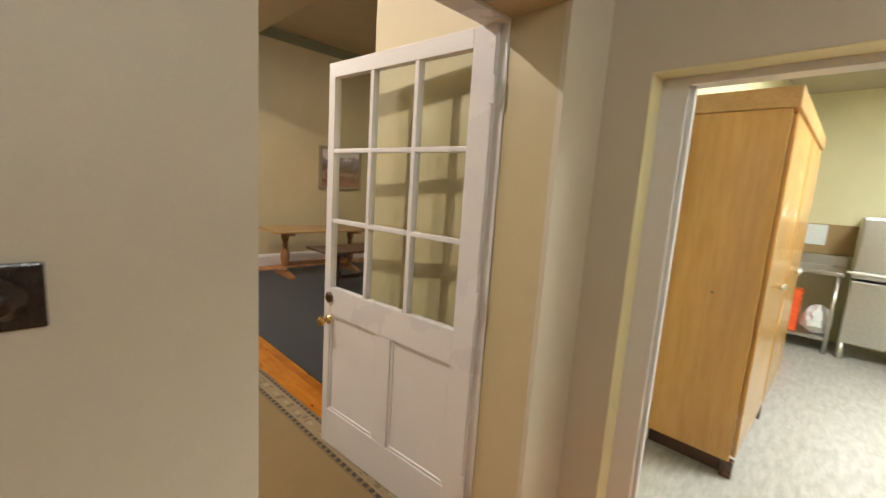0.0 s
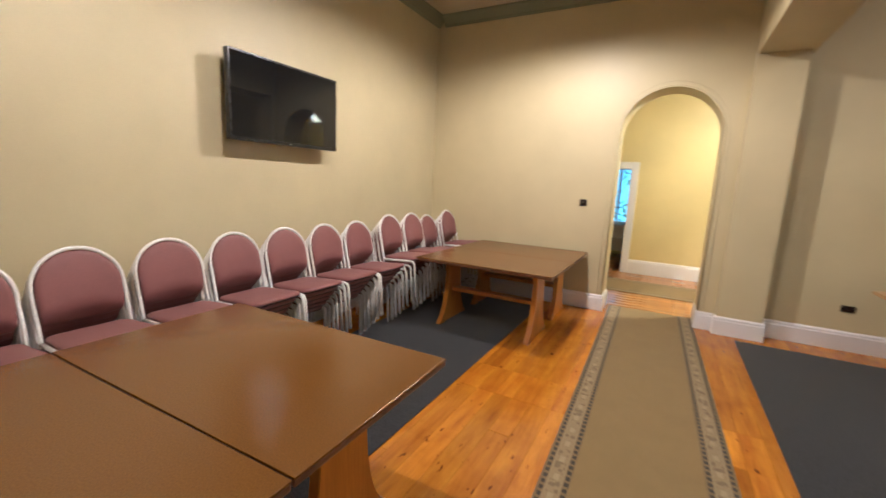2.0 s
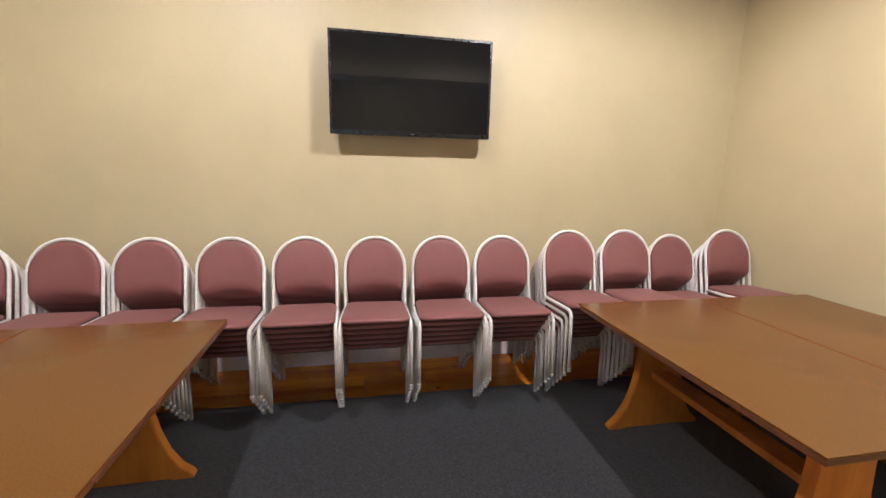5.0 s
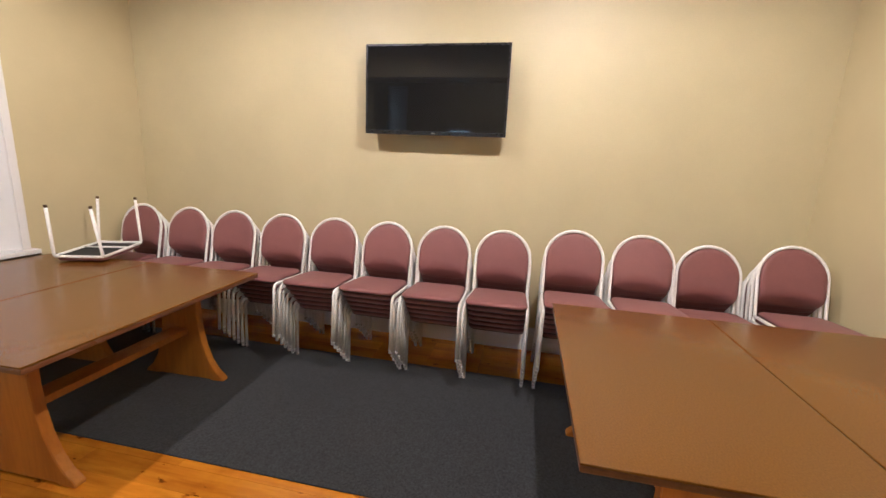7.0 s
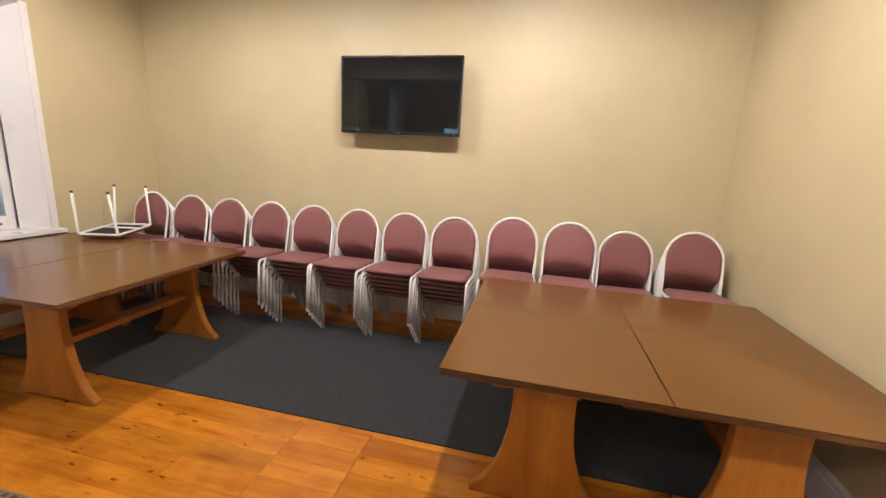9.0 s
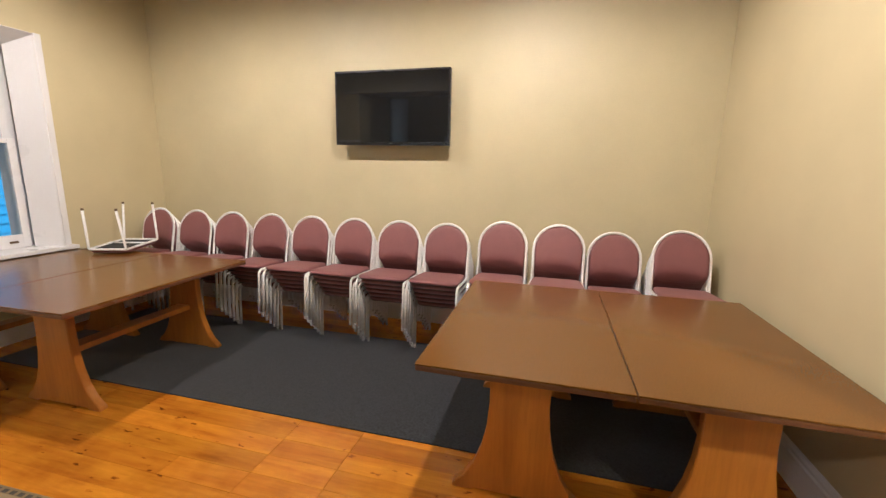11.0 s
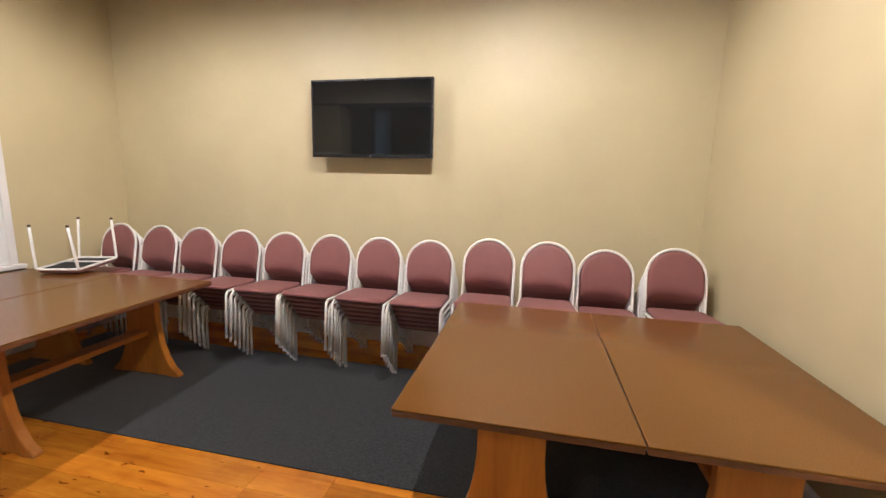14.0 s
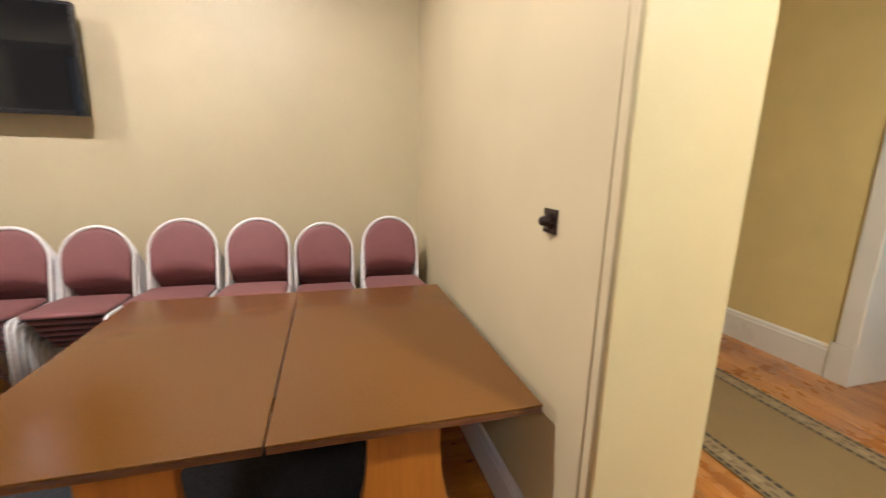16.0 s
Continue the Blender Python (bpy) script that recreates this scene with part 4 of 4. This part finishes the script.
def chair(m, label, group):
    """A stacking chair that faces +x, its feet on z = 0."""
    c = thing("stacking_chair", label, "chair", m, group)
    # back tube, which goes on down as the rear legs
    lean = superarch(CW, 0.40, CH, -0.195, -0.268)
    pts = [(-0.235, -CW / 2 - 0.01, 0.012)] + lean + [(-0.235, CW / 2 + 0.01, 0.012)]
    part("back_frame", tube(pts, 0.0105, 8), M_FRAME, c, "white coated steel tube")
    # back pad
    r = CW / 2 - 0.012
    arch = [(-r * math.cos(math.pi * k / 14), CH - 0.012 - r + r * math.sin(math.pi * k / 14)) for k in range(15)] + [(r * 0.99, 0.56), (r * 0.97, 0.52), (r * 0.93, 0.485), (r * 0.6, 0.47), (r * 0.2, 0.468), (-r * 0.2, 0.468), (-r * 0.6, 0.47), (-r * 0.93, 0.485), (-r * 0.97, 0.52), (-r * 0.99, 0.56)]
    bm = cushion(arch, -0.012, 0.012, 0.012)
    tilt = math.atan2(0.073, CH - 0.40)
    for v in bm.verts:
        y, z, d = v.co.x, v.co.y, v.co.z
        bow = 0.022 * (y / r) ** 2
        turn = 0.556 - 0.024 * (y / r) ** 2
        if z < turn:
            bow -= 0.060 * min(1.0, (turn - z) / 0.07)
        v.co = Vector((-0.195 - 0.073 * (z - 0.40) / (CH - 0.40) + d * math.cos(tilt) + bow - 0.012, y, z + d * math.sin(tilt)))
    part("backrest", bm, M_MAUVE, c, "mauve padded rounded back")
    # seat
    o = []
    for cx, cy, a0 in ((0.155, 0.150, 0), (-0.165, 0.135, 90), (-0.165, -0.135, 180), (0.155, -0.150, 270)):
        for k in range(6):
            a = radians(a0 + 18 * k)
            o.append((cx + 0.055 * math.cos(a), cy + 0.055 * math.sin(a)))
    bm = cushion(o, 0.408, 0.432, 0.012)
    part("seat", bm, M_MAUVE, c, "mauve padded seat")
    part("seat_board", prism([(p[0] * 0.96, p[1] * 0.96) for p in o], "xy", 0.400, 0.4075), M_UNDER, c, "black underside board")
    # side rails bent down into the front legs
    for s in (-1, 1):
        bend = [(0.155 + 0.045 * math.sin(radians(a)), s * 0.208, 0.372 + 0.045 * math.cos(radians(a)) - 0.02) for a in range(0, 91, 15)]
        line = [(-0.195, s * 0.2, 0.400)] + [(-0.05, s * 0.206, 0.399)] + bend + [(0.207, s * 0.211, 0.012)]
        part("front_leg", tube(line, 0.011, 8), M_FRAME, c, "white coated steel tube")
    part("cross_rail", tube([(0.06, -0.204, 0.394), (0.06, 0.204, 0.394)], 0.008, 6), M_FRAME, c)
    for x, y in ((-0.235, -CW / 2 - 0.01), (-0.235, CW / 2 + 0.01), (0.207, -0.211), (0.207, 0.211)):
        part("foot_cap", lathe([(0.009, 0.0), (0.0116, 0.002), (0.0116, 0.018), (0.0108, 0.020)], 10, x, y), M_CAP, c, "pale grey rubber tip")
    return c


STACKS = [(1.55, 6, 0.6), (2.03, 6, -0.8), (2.486, 6, 0.5), (2.947, 6, -0.4), (3.41, 6, 0.8), (3.857, 6, -1.0), (4.322, 6, 0.4), (4.771, 6, -0.5),
          (5.273, 7, 0.6), (5.727, 7, -0.9), (6.167, 6, 0.7), (6.639, 7, -0.5)]
GROUP = "stacked chairs along the wall"
base = None
for k, (y, count, turn) in enumerate(STACKS):
    for j in range(count):
        lean = 0.7 * j
        at = pose(-2.222 + 0.044 * j + 0.42 * radians(lean), y + 0.002 * math.sin(j * 2.1 + k), 0.048 * j + (0.009 if y < 1.5 else 0.0), 0, -lean, turn + 0.3 * math.sin(k * 1.7 + j * 2.9))
        lab = "mauve padded stacking chair, white tube frame, on top of its stack" if j == count - 1 else ("mauve padded stacking chair, white tube frame, lowest of its stack" if j == 0 else "mauve padded stacking chair, white tube frame, nested within a stack")
        if base is None:
            base = chair(at, lab, GROUP)
        else:
            tagged(copy_thing(base, at), lab)


def upturned_stool(m, label):
    """A low stool lying on its padded seat, its legs up; the frame lies at z = 0."""
    st = thing("stool", label, "stool", m)
    d, w, q = 0.2375, 0.164, 0.03
    ring = []
    for cx, cy, a0 in ((d - q, w - q, 0), (-d + q, w - q, 90), (-d + q, -w + q, 180), (d - q, -w + q, 270)):
        ring += [(cx + q * math.cos(radians(a0 + 22.5 * k)), cy + q * math.sin(radians(a0 + 22.5 * k))) for k in range(5)]
    bm = cushion([(x * 0.97, y * 0.97) for x, y in ring], 0.0, 0.022, 0.008)
    for v in bm.verts:
        v.co.z = -0.006 - v.co.z
    bmesh.ops.recalc_face_normals(bm, faces=bm.faces)
    part("seat", bm, M_MAUVE, st, "mauve padded seat")
    part("seat_board", prism([(x * 0.93, y * 0.93) for x, y in ring], "xy", -0.005, 0.002), M_UNDER, st, "black underside board")
    part("seat_frame", tube([(x, y, 0.006) for x, y in ring + ring[:2]], 0.0105, 8), M_FRAME, st, "white coated steel tube")
    part("cross_rail", tube([(0.06, -w + 0.004, 0.008), (0.06, w - 0.004, 0.008)], 0.008, 6), M_FRAME, st)
    for sx in (-1, 1):
        for sy in (-1, 1):
            foot = (sx * (d + 0.022), sy * (w - 0.022), 0.372)
            part("leg", tube([(sx * (d - 0.012), sy * (w - 0.004), 0.004), (sx * (d - 0.002), sy * (w - 0.004), 0.02), (sx * d, sy * (w - 0.005), 0.05), foot], 0.0105, 8), M_FRAME, st, "white coated steel tube")
            part("foot_cap", lathe([(0.0116, 0.365), (0.0118, 0.380), (0.009, 0.384)], 10, foot[0], foot[1]), M_BRONZE, st, "dark rubber tip")
    return st


upturned_stool(pose(-1.766, 1.681, 0.7875, 0, -2.0, 198.7), "upturned low mauve stool, white tube legs in the air")

# ---- television ----
tv = thing("television", "black flat-screen television on a wall bracket, switched off", "television")
TX = -2.51
part("body", boxes((TX - 0.055, TX - 0.004, 3.568, 4.708, 1.784, 2.460), bevel=0.006), M_BLACK, tv)
part("bezel", boxes((TX - 0.004, TX, 3.568, 3.584, 1.784, 2.46), (TX - 0.004, TX, 4.692, 4.708, 1.784, 2.46), (TX - 0.004, TX, 3.584, 4.692, 2.444, 2.46), (TX - 0.004, TX, 3.584, 4.692, 1.784, 1.812), bevel=0.001), M_BLACK, tv, "glossy black bezel")
part("screen", boxes((TX - 0.004, TX - 0.002, 3.584, 4.692, 1.812, 2.444)), M_SCREEN, tv, "dark reflective screen")
part("badge", boxes((TX, TX + 0.001, 4.125, 4.15, 1.795, 1.80)), M_STEEL, tv, "tiny pale mark")
part("bracket", boxes((TVX, TX - 0.055, 3.95, 4.33, 1.95, 2.30), bevel=0.004), M_BLACK, tv, "black wall bracket")

# ---- switches and sockets ----


def switch_plate(m, label):
    s = thing("wall_switch", label, "switch", m, "brown wall switches")
    part("plate", boxes((-0.042, 0.042, -0.009, 0, -0.042, 0.042), bevel=0.003), M_BROWN, s)
    k = part("dial", lathe([(0.026, 0), (0.026, 0.012), (0.018, 0.018), (0.016, 0.032), (0.012, 0.036)], 20), M_BROWN, s, "round glossy dial")
    k.matrix_local = pose(0, -0.009, 0, 90, 0, 0)
    return s


switch_plate(pose(-0.455, FAR, 1.355), "dark brown bakelite wall switch near the arch")
switch_plate(pose(-0.187, 0.86, 1.33, 0, 0, 0), "dark brown bakelite wall switch in the lobby")
so = thing("power_socket", "dark brown double power socket above the baseboard", "socket")
part("plate", boxes((2.17, 2.285, 7.08, 7.09, 0.405, 0.475), bevel=0.003), M_BROWN, so)
for x in (2.20, 2.255):
    part("switch_rocker", boxes((x - 0.008, x + 0.008, 7.076, 7.081, 0.445, 0.465), bevel=0.002), M_BLACK, so)

# ---- tall window with a drawn blind on the east wall ----
w4 = thing("window_4", "tall white window with its pale blind drawn down", "window", kind="structure")
part("window_frame", boxes((4.72, 4.748, 1.21, 1.27, 0.6, 3.45), (4.72, 4.748, 1.66, 1.72, 0.6, 3.45), (4.72, 4.748, 1.27, 1.66, 3.39, 3.45), (4.70, 4.748, 1.20, 1.73, 0.56, 0.60), bevel=0.005), M_WHITE, w4)
part("blind", boxes((4.738, 4.744, 1.27, 1.66, 0.6, 3.39)), M_BLIND, w4, "pale drawn roller blind")

w5 = thing("window_5", "white framed window in the end wall, bright outside", "window", kind="structure")
part("window_frame", boxes((4.74, 4.86, 2.78, 2.83, 0.85, 2.46), (4.74, 4.86, 3.35, 3.40, 0.85, 2.46), (4.74, 4.86, 2.83, 3.35, 2.41, 2.46), (4.70, 4.86, 2.74, 3.44, 0.81, 0.85), (4.76, 4.84, 3.075, 3.105, 0.85, 2.41), bevel=0.004), M_WHITE, w5)
for py0, py1 in ((2.83, 3.075), (3.105, 3.35)):
    p = part("pane", boxes((4.80, 4.806, py0, py1, 0.85, 2.41)), M_GLASS, w5)
    p.visible_shadow = False
structure("backdrop_east", boxes((5.6, 5.65, 1.9, 4.3, 0.6, 3.4)), glow("pale_daylight_distance", (0.70, 0.88, 1.0), 4.0), "pale bright daylight beyond the end window", "backdrop")

# ---- painting ----
pa = thing("framed_painting", "framed landscape painting of red earth and violet hills", "painting")
PX0, PX1, PZ0, PZ1 = 3.50, 4.38, 1.35, 2.12
part("frame", boxes((PX0, PX0 + 0.055, 7.05, 7.088, PZ0, PZ1), (PX1 - 0.055, PX1, 7.05, 7.088, PZ0, PZ1), (PX0 + 0.055, PX1 - 0.055, 7.05, 7.088, PZ1 - 0.055, PZ1), (PX0 + 0.055, PX1 - 0.055, 7.05, 7.088, PZ0, PZ0 + 0.055), bevel=0.008), plain("pewter_frame", (0.33, 0.28, 0.20), 0.4, 0.3), pa, "narrow pewter coloured frame")
ca = part("canvas", boxes((-0.385, 0.385, -0.006, 0.006, -0.33, 0.33)), M_PICTURE, pa)
ca.location = ((PX0 + PX1) / 2, 7.072, (PZ0 + PZ1) / 2)

# ---- pendants ----


def pendant(x, y, z, top, label, bulb=M_BULB):
    p = thing("pendant_lamp", label, "lamp", group="ceiling pendants")
    part("cord", tube([(x, y, z + 0.16), (x, y, top - 0.02)], 0.004, 6), M_WHITE, p)
    part("ceiling_rose", lathe([(0.05, top - 0.03), (0.05, top - 0.01), (0.03, top - 0.001)], 20, x, y), M_WHITE, p)
    bm = bmesh.new()
    prof = [(0.17, z - 0.004), (0.15, z + 0.075), (0.08, z + 0.14), (0.03, z + 0.16)]
    for q in (prof, [(r - 0.004, h - 0.003) for r, h in prof]):
        rings = [[bm.verts.new((x + r * math.cos(2 * math.pi * i / 28), y + r * math.sin(2 * math.pi * i / 28), h)) for i in range(28)] for r, h in q]
        for a, b in zip(rings, rings[1:]):
            for i in range(28):
                bm.faces.new((a[i], a[(i + 1) % 28], b[(i + 1) % 28], b[i]))
    part("shade", bm, M_SHADE, p, "white glass shade")
    part("bulb", lathe([(0.004, z + 0.096), (0.024, z + 0.102), (0.028, z + 0.116), (0.016, z + 0.142)], 16, x, y), bulb, p, "lit bulb")
    return p


for lx, ly, lz in LAMPS + [(3.0, 4.3, 3.5)]:
    pendant(lx, ly, lz, CEIL, "white glass pendant lamp hung from the ceiling, lit")
pendant(1.55, 7.85, 3.08, 3.4, "white glass pendant lamp in the hall, lit")

# ---- floors, board by board ----
fl = structure("floor", boxes((-3.0, 4.9, 0.88, 7.36, -0.12, -0.021)), M_DARK, "varnished orange pine floorboards", "floor")
rng = random.Random(11)
shared = {}


def board(w, length):
    key = (round(w, 3), round(length, 2))
    if key not in shared:
        shared[key] = mesh("floorboard", boxes((-w / 2 + 0.0007, w / 2 - 0.0007, -length / 2 + 0.0012, length / 2 - 0.0012, -0.02, 0.0), bevel=0.0010), M_BOARD)
    return shared[key]


BW, x = 0.140, -2.713
while x < 4.75:
    w = min(BW, 4.75 - x)
    y, first_cut = 0.88, rng.choice((0.9, 1.4, 1.9, 2.4, 2.9))
    end = 7.36 if x < 1.1 else 7.09
    while y < end - 0.01:
        stop = next(c for c in (4.23, 4.65, end) if c > y + 0.01) if x < 1.1 else end
        length = min(first_cut, stop - y)
        if stop - y - length < 0.4:
            length = stop - y
        ob = new("floorboard", board(w, length))
        ob.parent = fl
        ob.location = (x + w / 2, y + length / 2, rng.uniform(-0.0008, 0.0))
        y += length
        first_cut = rng.choice((1.8, 2.4, 3.0, 3.6))
    x += BW
fh = structure("floor_hall", boxes((-3.35, 3.55, 7.361, 12.35, -0.12, -0.021)), M_DARK, "varnished orange pine hall floorboards", "floor")
hall_board = [mesh("hall_floorboard", boxes((-3.2, 0.2 + k, -BW / 2 + 0.0012, BW / 2 - 0.0012, -0.02, 0), (0.202 + k, 3.4, -BW / 2 + 0.0012, BW / 2 - 0.0012, -0.02, 0)), M_BOARDX) for k in (0, 0.7, -1.1)]
y, k = 7.361, 0
while y < 12.2:
    ob = new("floorboard", hall_board[k % 3])
    ob.parent = fh
    ob.location = (0, y + BW / 2, 0)
    y, k = y + BW, k + 1
